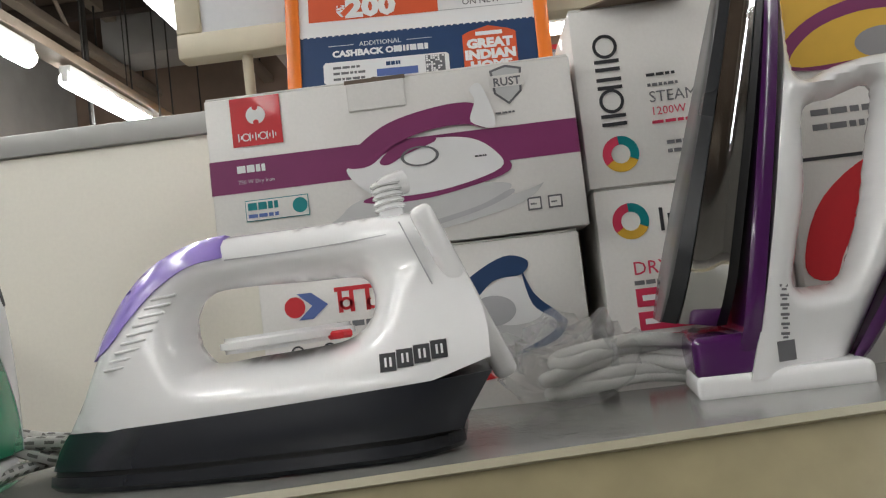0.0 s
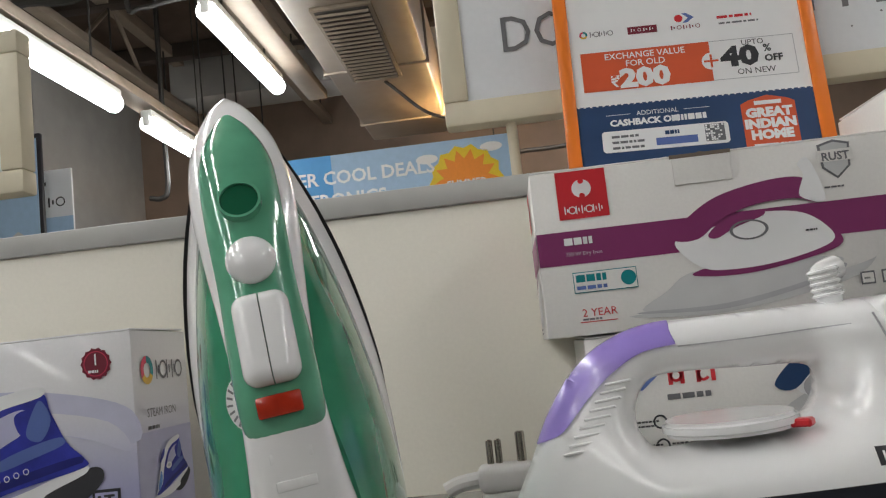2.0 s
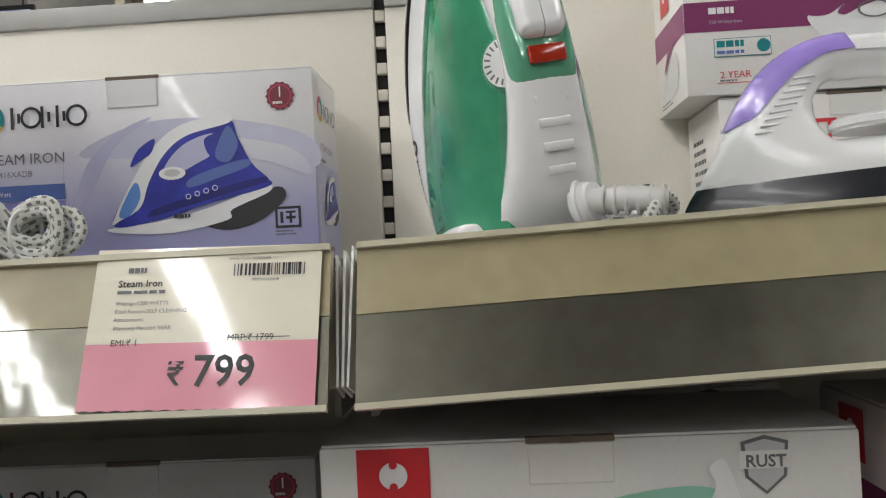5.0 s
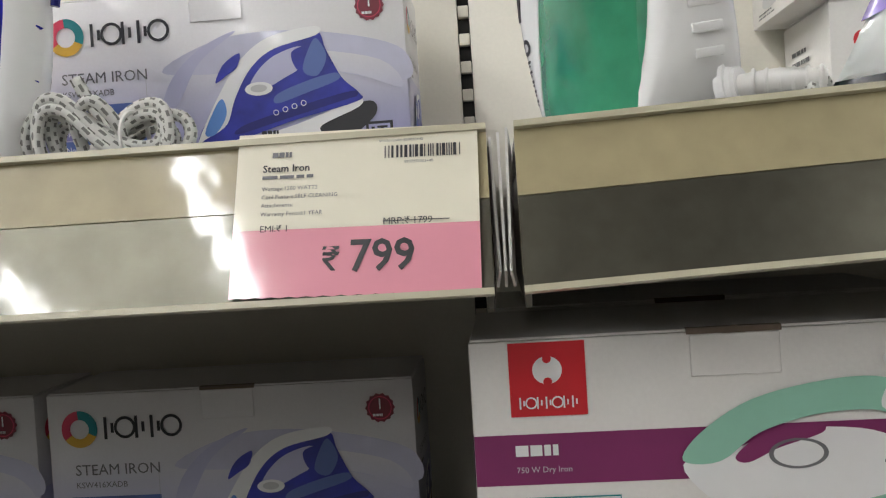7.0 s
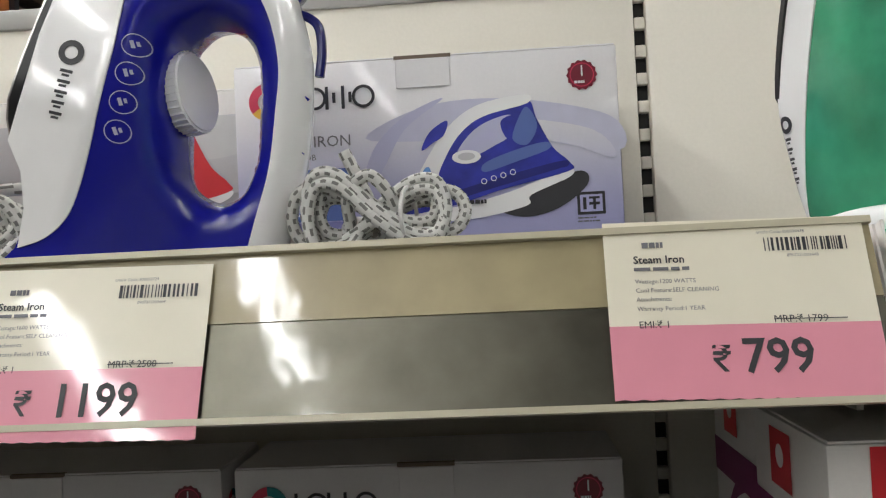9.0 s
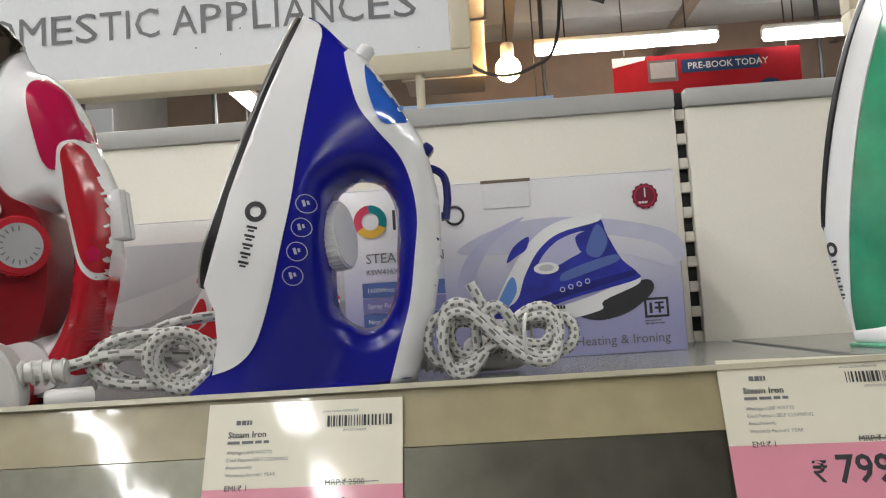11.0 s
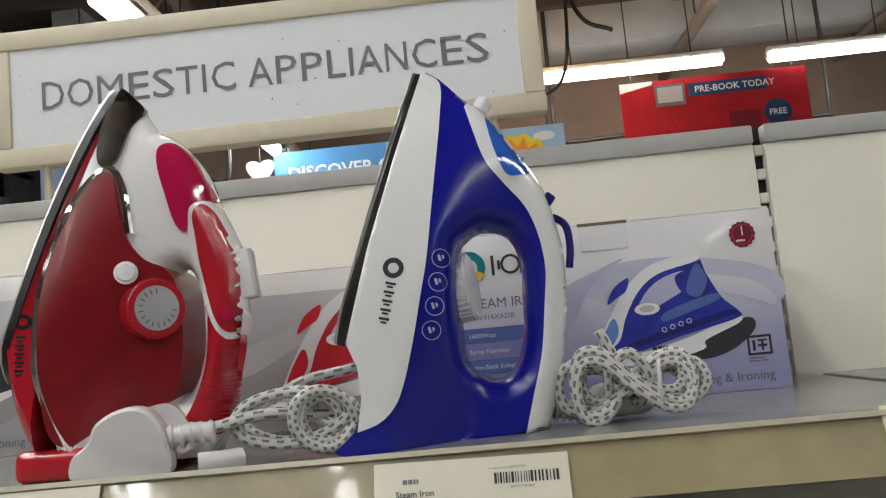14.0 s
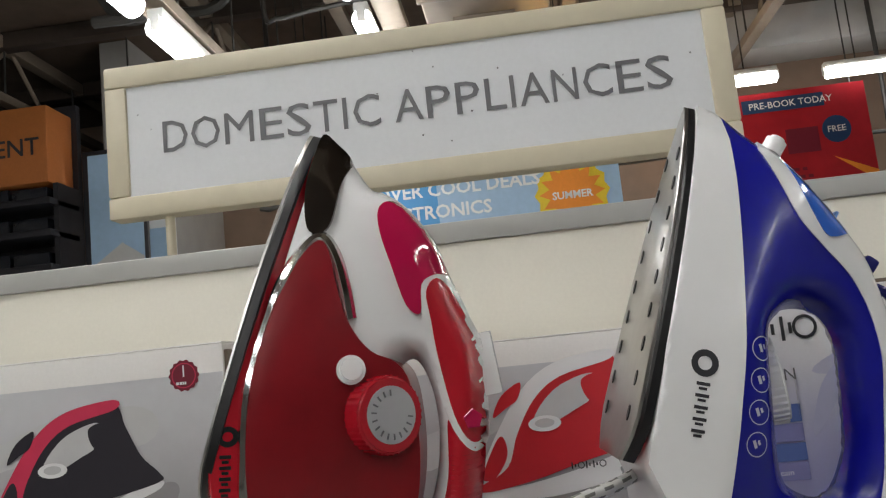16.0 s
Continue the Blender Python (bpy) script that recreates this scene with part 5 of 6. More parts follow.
def soleplate(t, heel, tip, hw, thick=0.55, face="steel", rim="black", holes=True):
    v = Vector((tip[0] - heel[0], tip[1] - heel[1])).normalized()
    n = (-v.y, v.x)
    if n[0] > 0:
        n = (-n[0], -n[1])
    row = (*heel, *tip, hw)
    part("sole_rim", loft([shifted((*heel, *tip, hw - 0.15), thick, n), shifted(row, thick - 0.12, n), row], 1), rim, t, sharp=0.5)
    part("soleplate", loft([shifted((*heel, *tip, hw - 0.55), thick + 0.22, n), shifted((*heel, *tip, hw - 0.3), thick + 0.16, n), shifted((*heel, *tip, hw - 0.3), thick - 0.05, n)], 1), face, t, "metal soleplate")
    if holes:
        base = Vector((heel[0], heel[1])) + Vector(n) * (thick + 0.225)
        rng = random.Random(3)
        for k in range(9):
            for s in (-1, 1):
                q = 0.12 + 0.09 * k
                c = base + v * q * (Vector(tip) - Vector(heel)).length
                wdt = hw * plan(q) * 0.62
                part("steam_hole", turned(cylinder(0.0022, 0.0006, 12), Matrix.Translation((c.x * 0.01, s * wdt * 0.01, c.y * 0.01)) @ Vector((n[0], 0, n[1])).to_track_quat("Z", "Y").to_matrix().to_4x4() @ Matrix.Scale(1.8, 4, (0, 1, 0))), "black", t)


def dial(t, at, axis, r, h, mat="whiteplastic", ring=None, name="dial"):
    m = along(Vector(at) * 0.01, axis)
    o = part(name, turned(cylinder(r * 0.01, h * 0.01, 40, 0.0012), m), mat, t, "round temperature dial")
    bm = bmesh.new()
    for k in range(36):
        a = 2 * math.pi * k / 36
        q = turned(box(-0.0005, 0.0005, -0.0006, 0.0006, 0, h * 0.008), Matrix.Translation((r * 0.01 * math.cos(a), r * 0.01 * math.sin(a), h * 0.001)))
        tmp = bpy.data.meshes.new("tmp")
        q.to_mesh(tmp)
        q.free()
        bm.from_mesh(tmp)
        bpy.data.meshes.remove(tmp)
    tagged(part("knurling", turned(bm, m), ring or mat, o), kind="stuff")
    return o


def lump(x0, x1, y, z0, z1, bevel):
    return box(x0 * 0.01, x1 * 0.01, -y * 0.01, y * 0.01, z0 * 0.01, z1 * 0.01, bevel * 0.01, 4)


# blue and white iron
t = thing("steam_iron", (-0.697, 1.084, DECK), "blue and white steam iron standing on its heel", "iron", "irons", 4)
heel, tip = (-1.0, 6.7), (5.75, 25.3)
soleplate(t, heel, tip, 5.5)
hole = line([(7.1, 12.2), (7.7, 13.1), (8.7, 13.6), (10.0, 13.4), (10.8, 12.6), (11.2, 11.0), (11.1, 8.9), (10.9, 6.4), (10.2, 4.5), (9.4, 3.8), (8.5, 3.7), (7.4, 4.4), (6.9, 5.6), (6.9, 8.8)], 4, True)
ridge = line([(5.9, 25.5), (6.9, 24.8), (8.1, 23.5), (9.4, 22.3), (10.4, 21.0), (11.4, 19.4), (12.4, 17.7), (13.3, 15.9), (13.8, 13.8), (14.1, 12.0), (14.1, 10.0), (13.9, 7.6), (13.4, 4.7), (12.7, 2.2), (11.9, 0.0)])
shell = Moulding(over_sole(heel, tip, 5.5, 2.1, 10.0, 3.5), [ridge, hole + hole[:1]], 1.7)
body = part("body", shell.piece(ridge + line([(9.0, 0.0), (-1.3, 0.0), (-0.6, 1.4), (0.3, 3.4), (0.6, 6.0), (1.6, 10.0), (3.6, 17.0)], 3), [hole]), "blueplastic", t, "deep blue body", sharp=0.9)
part("handle_back", shell.piece([(x + 0.04, z + 0.02) for x, z in ridge[12:]] + line([(10.2, 0.0), (11.0, 2.6), (11.8, 5.2), (12.3, 8.3), (12.6, 10.8), (12.3, 13.2), (11.6, 15.0), (10.3, 16.6), (9.2, 18.2), (8.6, 20.6), (8.3, 22.4)]), grow=0.1), "whiteplastic", t, "white handle back", sharp=0.9)
part("side_shell", shell.piece(line([(5.6, 25.4), (6.8, 24.4), (6.5, 21.4), (6.0, 18.5), (5.4, 15.2), (4.8, 11.9), (4.2, 9.5), (3.4, 6.4), (2.6, 3.9), (1.9, 2.6), (0.9, 1.8), (-0.4, 1.4)], 4) + [(0.0, 3.4), (-0.1, 5.3), (-0.7, 6.9), (1.0, 12.4), (3.2, 18.6)], grow=0.12), "whiteplastic", t, "white side shell", sharp=0.9)
part("water_tank_window", shell.piece(line([(9.7, 21.6), (10.5, 20.7), (11.4, 19.2), (12.35, 17.5), (11.6, 17.1), (10.7, 17.1), (10.2, 18.0), (9.8, 19.6)], 4, True), grow=0.18), "bluetank", t, "clear blue water window", sharp=0.9)
part("tank_fin", turned(box(-0.001, 0.001, -0.012, 0.012, -0.007, 0.007, 0.0005, 1), pose(0.1165, 0, 0.1795, 0, 35, 0)), "skyprint", t)
part("spray_nozzle", turned(cylinder(0.006, 0.012, 20, 0.002), along((0.0925, 0, 0.222), (0.6, 0, 0.8))), "whiteplastic", t)
part("steam_lever", tube([(0.131, 0, 0.145), (0.141, 0, 0.1415), (0.1465, 0, 0.135), (0.1475, 0, 0.121), (0.1455, 0, 0.107)], 0.0028, 6, 8), "navyplastic", t, "dark blue curved lever")
part("spray_button", turned(box(-0.004, 0.004, -0.008, 0.008, -0.003, 0.006, 0.002), pose(0.134, 0, 0.154, 0, 40, 0)), "navyplastic", t)
dial(t, (6.6, -0.4, 9.9), (1, -0.25, 0.1), 2.3, 1.2)
side = [o for o in t.children if o.name.startswith("side_shell")][0]
decal(side, ring_quads(0.0265, 0.113, 0.0034, 0.0066), "ink", t, "emblem")
decal(side, slant_bars(0.0245, 0.105, -0.0075, -0.027, 5, 0.0046, 0.0066), "ink", t, "wordmark")
for k in range(4):
    decal(body, ring_quads(0.0570 - 0.0034 * k, 0.117 - 0.0150 * k, 0.0056, 0.0061), "lilac", t, "icon")
    decal(body, slant_bars(0.0545 - 0.0034 * k, 0.117 - 0.0150 * k, 0.005, 0.001, 1, 0.005, 0.004), "lilac", t, "icon")
part("cord_guard", tube([(0.110, 0.01, 0.013), (0.128, 0.012, 0.011), (0.145, 0.012, 0.008)], 0.0062, 5, 12), "rubberwhite", t, "ribbed white cord guard")
for k in range(6):
    part("guard_rib", turned(cylinder(0.0076, 0.0022, 14, 0.0006), along((0.116 + 0.005 * k, 0.0112, 0.0125 - 0.0008 * k), (1, 0.05, -0.15))), "rubberwhite", t)

# red and white iron
t = thing("steam_iron", (-0.917, 1.072, DECK), "red and white steam iron with chrome trim standing on its heel", "iron", "irons", 3)
heel, tip = (-0.2, 6.2), (6.4, 26.1)
soleplate(t, heel, tip, 5.6)
skirt = part("skirt", loft([(-0.2, 6.2, 6.5, 26.0, 5.55, -0.5), (0.3, 3.2, 6.3, 25.4, 5.5, -0.6), (1.2, 0.9, 6.0, 24.4, 5.3, -0.5)]), "redplastic", t, "glossy red lower shell")
part("base", lump(0.0, 9.4, 4.6, 0.0, 2.0, 0.6), "redplastic", t)
crest = line([(6.7, 25.9), (7.6, 25.1), (8.8, 22.9), (9.7, 22.4), (10.8, 21.5), (12.1, 19.6), (12.8, 17.5), (13.5, 15.4), (14.1, 13.4), (14.2, 10.8), (13.9, 9.2), (13.5, 6.5), (13.0, 4.2), (12.3, 1.8)])
shell = Moulding(over_sole(heel, tip, 5.3, 2.2, 11.0, 0.5), [crest], 2.0)
gap = line([(10.2, 13.0), (10.8, 12.6), (11.3, 11.0), (11.4, 9.0), (11.1, 6.8), (10.5, 5.2), (9.8, 4.6), (9.3, 5.5), (9.4, 9.0), (9.6, 12.2)], 4, True)
loop = Moulding(shell.width, [crest, gap + gap[:1]], 1.4)
upper = part("handle", loop.piece(crest + [(11.5, 0.5), (3.0, 0.5), (2.0, 6.0), (2.8, 13.0), (4.6, 19.0), (5.8, 23.0)], [gap], grow=-0.1), "whiteplastic", t, "white handle shell", sharp=0.9)
tank = part("water_tank", shell.piece(line([(6.3, 19.6), (5.3, 18.7), (4.1, 16.5), (3.1, 14.0), (2.5, 11.4), (2.2, 8.4), (2.2, 5.5), (2.4, 3.2), (3.0, 2.2), (4.2, 2.3), (6.0, 3.5), (8.0, 4.0), (9.4, 4.3), (10.0, 5.4), (10.4, 7.4), (10.5, 9.6), (10.3, 11.8), (9.7, 12.9), (8.5, 13.6), (7.6, 15.0), (7.1, 17.0), (6.8, 18.9)], 4, True), grow=0.22), "redtank", t, "dark red translucent water tank", sharp=0.9)
part("chrome_trim", tube(press([tank, upper, skirt], [(7.6, 15.3), (7.4, 17.2), (7.0, 18.9), (6.3, 19.8), (5.3, 19.0), (4.2, 17.2), (3.1, 14.6), (2.4, 12.0), (2.1, 9.0), (2.05, 6.2), (2.1, 3.8), (2.5, 2.4), (3.4, 1.9), (4.6, 2.5)]), 0.0036, 5, 8), "chrome", t, "bright chrome trim")
part("tip_trim", shell.piece(line([(6.55, 26.1), (7.3, 25.5), (8.0, 24.4), (7.5, 22.8), (6.95, 20.6), (6.3, 20.0), (5.7, 20.4), (5.6, 22.4), (6.0, 24.6)], 4, True), grow=0.25), "smoke", t, "dark chrome tip", sharp=0.9)
part("water_cap", loop.piece(line([(9.4, 20.8), (9.7, 21.5), (10.4, 21.6), (11.4, 20.6), (12.45, 18.4), (12.75, 17.4), (12.1, 17.3), (11.4, 16.8), (11.2, 15.3), (10.5, 15.8), (9.9, 18.0), (9.5, 19.6)], 4, True), grow=0.18), "redclear", t, "clear pink-red filling cap", sharp=0.9)
part("panel_surround", loop.piece(line([(11.2, 16.6), (12.0, 17.5), (12.9, 17.0), (13.75, 14.9), (14.25, 13.2), (14.2, 9.9), (13.95, 8.3), (13.1, 8.0), (12.1, 9.6), (11.5, 12.4), (11.3, 14.8)], 4, True), grow=0.16), "whiteplastic", t, "white rim of the control panel", sharp=0.9)
shell_panel = part("control_panel", loop.piece(line([(11.6, 16.4), (12.2, 17.1), (12.9, 16.4), (13.7, 14.5), (14.15, 13.0), (14.1, 10.0), (13.8, 8.6), (13.1, 8.5), (12.4, 9.9), (11.9, 12.7), (11.7, 14.9)], 4, True), grow=0.24), "redplastic", t, "dark red control panel", sharp=0.9)
part("steam_trigger", turned(box(-0.0065, 0.0065, -0.0105, 0.0105, -0.017, 0.017, 0.002, 2), pose(0.1425, 0, 0.1235, 0, -6, 0)), "whiteplastic", t, "white steam trigger")
part("trigger_gap", turned(box(-0.0067, 0.0069, -0.0006, 0.0006, -0.016, 0.0172), pose(0.1425, 0, 0.1235, 0, -6, 0)), "lightink", t)
part("steam_slider", turned(box(-0.002, 0.003, -0.007, 0.007, -0.002, 0.002, 0.0014, 2), pose(0.1300, 0, 0.1560, 0, -20, 0)), "whiteplastic", t)
part("indicator", turned(cylinder(0.0055, 0.002, 5, 0.0004), Matrix.Translation(Vector(press([shell_panel], [(13.3, 9.6)])[0])) @ along((0, 0, 0), (0.3, -0.95, 0))), "redclear", t)
grip = part("grip", loop.piece(line([(12.0, 9.6), (11.75, 6.8), (10.9, 4.2), (10.1, 2.6), (11.2, 2.0), (12.4, 2.0), (13.25, 5.0), (13.85, 8.2), (13.1, 8.1), (12.4, 8.9)], 4, True), grow=0.14), "redplastic", t, "ribbed red grip", sharp=0.9)
for k in range(22):
    z = 7.8 - 0.25 * k
    e = 13.8 - 0.012 * (8.4 - z) ** 2 - 0.11 * (8.4 - z)
    b = 11.85 - 0.06 * max(0.0, 6.8 - z) ** 2
    part("grip_rib", loop.piece([(b, z), (e, z), (e, z + 0.09), (b, z + 0.09)], grow=0.21, step=0.5), "redplastic", grip)
part("foot", shell.piece(line([(3.6, 1.7), (4.6, 2.6), (6.1, 3.5), (7.9, 4.0), (9.4, 4.1), (10.4, 2.9), (11.0, 1.4), (8.8, 0.6), (5.7, 0.7)], 4, True), grow=0.3), "whiteplastic", t, "white foot", sharp=0.9)
o = dial(t, (8.4, -2.75, 10.3), (0.65, -0.76, 0), 1.95, 1.4, "redplastic")
part("dial_face", turned(cylinder(0.0145, 0.0008, 36), along(Vector((8.4, -2.75, 10.3)) * 0.01 + Vector((0.65, -0.76, 0)) * 0.0140, (0.65, -0.76, 0))), "lightink", o, "silver dial face")
for k in range(14):
    a = 2 * math.pi * k / 18
    part("dial_mark", turned(box(-0.0004, 0.0004, 0.0095, 0.0125, 0, 0.0004), along(Vector((8.4, -2.75, 10.3)) * 0.01 + Vector((0.65, -0.76, 0)) * 0.0150, (0.65, -0.76, 0)) @ Matrix.Rotation(a, 4, "Z")), "inkgrey", o)
part("side_button", turned(cylinder(0.0075, 0.006, 24, 0.002), Matrix.Translation(Vector(press([tank], [(7.4, 12.7)])[0])) @ along((0, 0.002, 0), (0.3, -0.95, 0.1))), "whiteplastic", t, "round white side button")
decal(skirt, ring_quads(0.0140, 0.101, 0.0024, 0.0050), "black", t, "emblem")
decal(skirt, slant_bars(0.0125, 0.093, -0.002, -0.026, 5, 0.005, 0.0054), "black", t, "wordmark")

# green iron
t = thing("steam_iron", (-0.246, 1.132, DECK), "green and white steam iron standing on its heel", "iron", "irons", -62)
t.matrix_basis = pose(-0.2084, 1.1446, DECK + 0.0032, 0, 0, -77) @ pose(0, 0, 0, 7.2, 0, 0)
heel, tip = (-2.6, 7.0), (2.9, 26.5)
soleplate(t, heel, tip, 5.6, holes=False)
skirt = part("skirt", loft([(-2.6, 7.0, 3.0, 26.4, 5.55, -0.4), (-2.2, 3.6, 3.5, 26.0, 5.5, -0.4), (-1.7, 0.9, 4.2, 25.4, 5.35, -0.3)], blunt=0.06), "whiteplastic", t, "white lower shell")
tank = part("water_tank", loft([(-1.8, 0.9, 4.2, 25.2, 5.3, -0.2), (0.6, 0.9, 5.6, 23.4, 5.15, 0.2), (3.6, 1.0, 7.0, 20.6, 4.6, 0.4), (6.2, 1.0, 7.6, 17.0, 3.7, 0.3), (8.0, 1.0, 8.4, 13.6, 2.7)], blunt=0.06), "greenclear", t, "translucent green water tank")
LEVEL = pose(0, 0, -0.0032, -7.2, 0, 0)
part("base", turned(lump(-2.3, 6.0, 4.9, 0.2, 1.7, 0.6), LEVEL @ Matrix.Translation((0, -0.004, 0))), "whiteplastic", t, "white heel base")
part("base_edge", turned(lump(-2.4, 6.1, 5.0, 0.0, 0.35, 0.15), LEVEL @ Matrix.Translation((0, -0.004, 0))), "greenpale", t, "thin green heel edge")
CREST = [(2.9, 26.4, 0.15, 0.2), (3.6, 25.2, 0.8, 1.2), (4.7, 23.0, 1.5, 2.2), (6.2, 20.2, 1.8, 2.6), (7.6, 17.2, 1.8, 2.4), (8.8, 14.0, 1.5, 2.1), (9.8, 10.6, 1.3, 1.9), (9.6, 7.0, 1.5, 2.1), (8.5, 3.6, 1.7, 2.6), (6.6, 1.6, 1.6, 3.2)]
part("handle", sweep(CREST), "whiteplastic", t, "white handle")
part("crest_window", sweep([(4.6, 25.0, 0.2, 0.3), (5.2, 23.6, 0.95, 1.2), (6.4, 21.4, 1.7, 1.9), (7.8, 18.2, 1.7, 2.0), (9.0, 14.6, 1.4, 1.9), (9.9, 11.0, 1.35, 1.95), (10.2, 9.0, 1.15, 1.85), (10.25, 8.3, 0.7, 1.5)], -88, 88), "greenpale", t, "pale green upper window")
part("filler_hole", turned(cylinder(0.0115, 0.004, 28, 0.001), along((0.0915, 0, 0.1930), (0.92, 0, 0.39)) @ Matrix.Scale(0.8, 4)), "greendark", t, "dark round filling hole")
part("filler_ring", turned(skin([[Vector((math.cos(a) * r, math.sin(a) * r, z)) for a in [2 * math.pi * k / 28 for k in range(28)]] for r, z in ((0.0112, 0.004), (0.0112, 0.0056), (0.0128, 0.0056), (0.0128, 0.0))], caps=False), along((0.0915, 0, 0.1930), (0.92, 0, 0.39)) @ Matrix.Scale(0.8, 4)), "greenpale", t)
bm = bmesh.new()
bmesh.ops.create_uvsphere(bm, u_segments=24, v_segments=14, radius=0.0116)
part("steam_knob", turned(bm, along((0.1015, 0, 0.1645), (0.93, 0, 0.36)) @ Matrix.Diagonal((1, 1, 0.72, 1))), "whiteplastic", t, "round white steam knob")
for s in (-1, 1):
    bm = box(-0.007, 0.007, -0.0128, 0.0128, -0.021, 0.021, 0.0062, 5)
    cut = bmesh.ops.bisect_plane(bm, geom=bm.verts[:] + bm.edges[:] + bm.faces[:], plane_co=(0, 0.0003 * s, 0), plane_no=(0, -s, 0), clear_outer=True)
    bmesh.ops.contextual_create(bm, geom=[e for e in cut["geom_cut"] if isinstance(e, bmesh.types.BMEdge)])
    part("button", turned(bm, pose(0.1095, 0, 0.1280, 0, -14, 0)), "whiteplastic", t, "white steam button")
part("indicator_lamp", turned(box(-0.002, 0.002, -0.0100, 0.0100, -0.0048, 0.0048, 0.0012, 2), pose(0.1150, 0, 0.0985, 0, -3, 0)), "lampred", t, "orange-red indicator lamp")
for k in range(4):
    part("grip_pad", turned(box(-0.0007, 0.0007, -0.0095 + 0.0006 * k, 0.0095 - 0.0006 * k, -0.0024, 0.0024, 0.0007, 2), pose(0.1102 - 0.0003 * k * k, 0, 0.076 - 0.0125 * k, 0, 3 + 3 * k, 0)), "whiteplastic", t)
o = dial(t, (8.2, -0.85, 10.2), (0.75, -0.66, 0), 1.6, 0.9, "greenpale")
part("dial_face", turned(cylinder(0.0135, 0.001, 36), along(Vector((8.2, -0.85, 10.2)) * 0.01 + Vector((0.75, -0.66, 0)) * 0.010, (0.75, -0.66, 0))), "whiteplastic", o, "white dial face")
for k in range(16):
    part("dial_mark", turned(box(-0.0005, 0.0005, 0.009, 0.0125, 0, 0.0004), along(Vector((8.2, -0.85, 10.2)) * 0.01 + Vector((0.75, -0.66, 0)) * 0.0111, (0.75, -0.66, 0)) @ Matrix.Rotation(2 * math.pi * k / 20, 4, "Z")), "inkgrey", o)
decal(skirt, ring_quads(-0.0178, 0.076, 0.0026, 0.0054), "ink", t, "emblem")
decal(skirt, slant_bars(-0.0180, 0.069, 0.0005, -0.031, 5, 0.005, 0.0054), "ink", t, "wordmark")
part("cord_collar", turned(cylinder(0.0165, 0.010, 28, 0.004, 0.0145), along((0.092, 0.012, 0.019), (0.75, 0.6, 0.05))), "whiteplastic", t, "round white cord collar")
part("cord_guard", tube([(0.098, 0.016, 0.019), (0.115, 0.031, 0.0175), (0.124, 0.048, 0.013)], 0.0070, 5, 12, taper=lambda s: 1.0 - 0.12 * s), "rubberwhite", t, "ribbed white cord guard")
for k in range(6):
    s = k / 5
    part("guard_rib", turned(cylinder(0.0082, 0.0020, 14, 0.0005), along((0.106 + 0.0165 * s, 0.0195 + 0.026 * s, 0.0188 - 0.005 * s), (0.55, 0.82, -0.15))), "rubberwhite", t)

# white and lavender dry iron lying on its sole
t = thing("dry_iron", (-0.115, 1.105, DECK), "white and lavender dry iron lying on its dark sole", "iron", "irons", 0)
t.matrix_basis = pose(-0.115, 1.105, DECK + 0.0035, 0, -1.6, 0)
part("soleplate", loft([(20.6, 0.0, 0.3, 0.0, 5.0), (20.8, 0.25, 0.0, 0.25, 5.3), (20.8, 0.75, 0.1, 0.75, 5.3)], 1), "slate", t, "dark soleplate")
part("sole_shadow_gap", loft([(20.6, 0.75, 0.3, 0.75, 5.1), (20.6, 1.0, 0.4, 1.0, 5.1)], 1), "black", t)
part("heat_shell", loft([(20.8, 1.0, 0.2, 1.0, 5.35), (21.2, 1.7, 0.7, 2.0, 5.4), (22.4, 3.3, 1.2, 2.7, 5.35)], blunt=0.1), "slate", t, "slate grey lower shell")
hole = line([(8.4, 7.6), (9.2, 8.5), (10.8, 8.65), (14.2, 8.45), (16.5, 8.3), (17.1, 7.8), (17.15, 6.8), (16.6, 5.9), (15.6, 5.35), (13.8, 5.2), (11.3, 5.15), (9.2, 5.1), (8.5, 5.6), (8.2, 6.5)], 4, True)
crown = line([(1.2, 2.6), (2.2, 4.3), (3.3, 6.35), (3.9, 7.4), (5.1, 9.0), (6.5, 10.2), (8.2, 10.95), (9.5, 11.2), (10.4, 11.25), (12.8, 11.2), (15.6, 11.15), (18.2, 11.15), (20.1, 11.1)])
rear = line([(20.7, 10.8), (21.6, 8.4), (22.4, 5.8), (22.4, 3.9)], 4)
shell = Moulding(lambda x, z: max(0.9, 5.25 * plan(min(0.97, max(0.1, (22.3 - x) / 21.2)), 0.1)) * (1 - ease(0.4, 6.4, z - 2.6)) + (1.75 + 1.2 * ease(16, 20, x)) * ease(0.4, 6.4, z - 2.6), [crown, hole + hole[:1]], 1.5)
body = part("body", shell.piece(crown + rear + line([(20.1, 3.3), (18.0, 2.9), (15.5, 2.8), (11.7, 2.75), (7.9, 2.65), (4.0, 2.6)], 4), [hole]), "whiteplastic", t, "glossy white body", sharp=0.9)
part("grip_cover", shell.piece([(x - 0.03, z + 0.05) for x, z in crown[9:41]] + line([(10.4, 10.1), (8.7, 9.9), (7.0, 9.0), (5.5, 7.7), (4.4, 6.6), (3.5, 6.2)], 4), grow=0.12), "lavender", t, "lavender grip cover", sharp=0.9)
part("grip_seam", shell.piece(line([(10.5, 10.0), (14.0, 9.95), (18.0, 10.0), (18.0, 9.94), (14.0, 9.89), (10.5, 9.94)], 3), grow=0.02), "lightink", t)
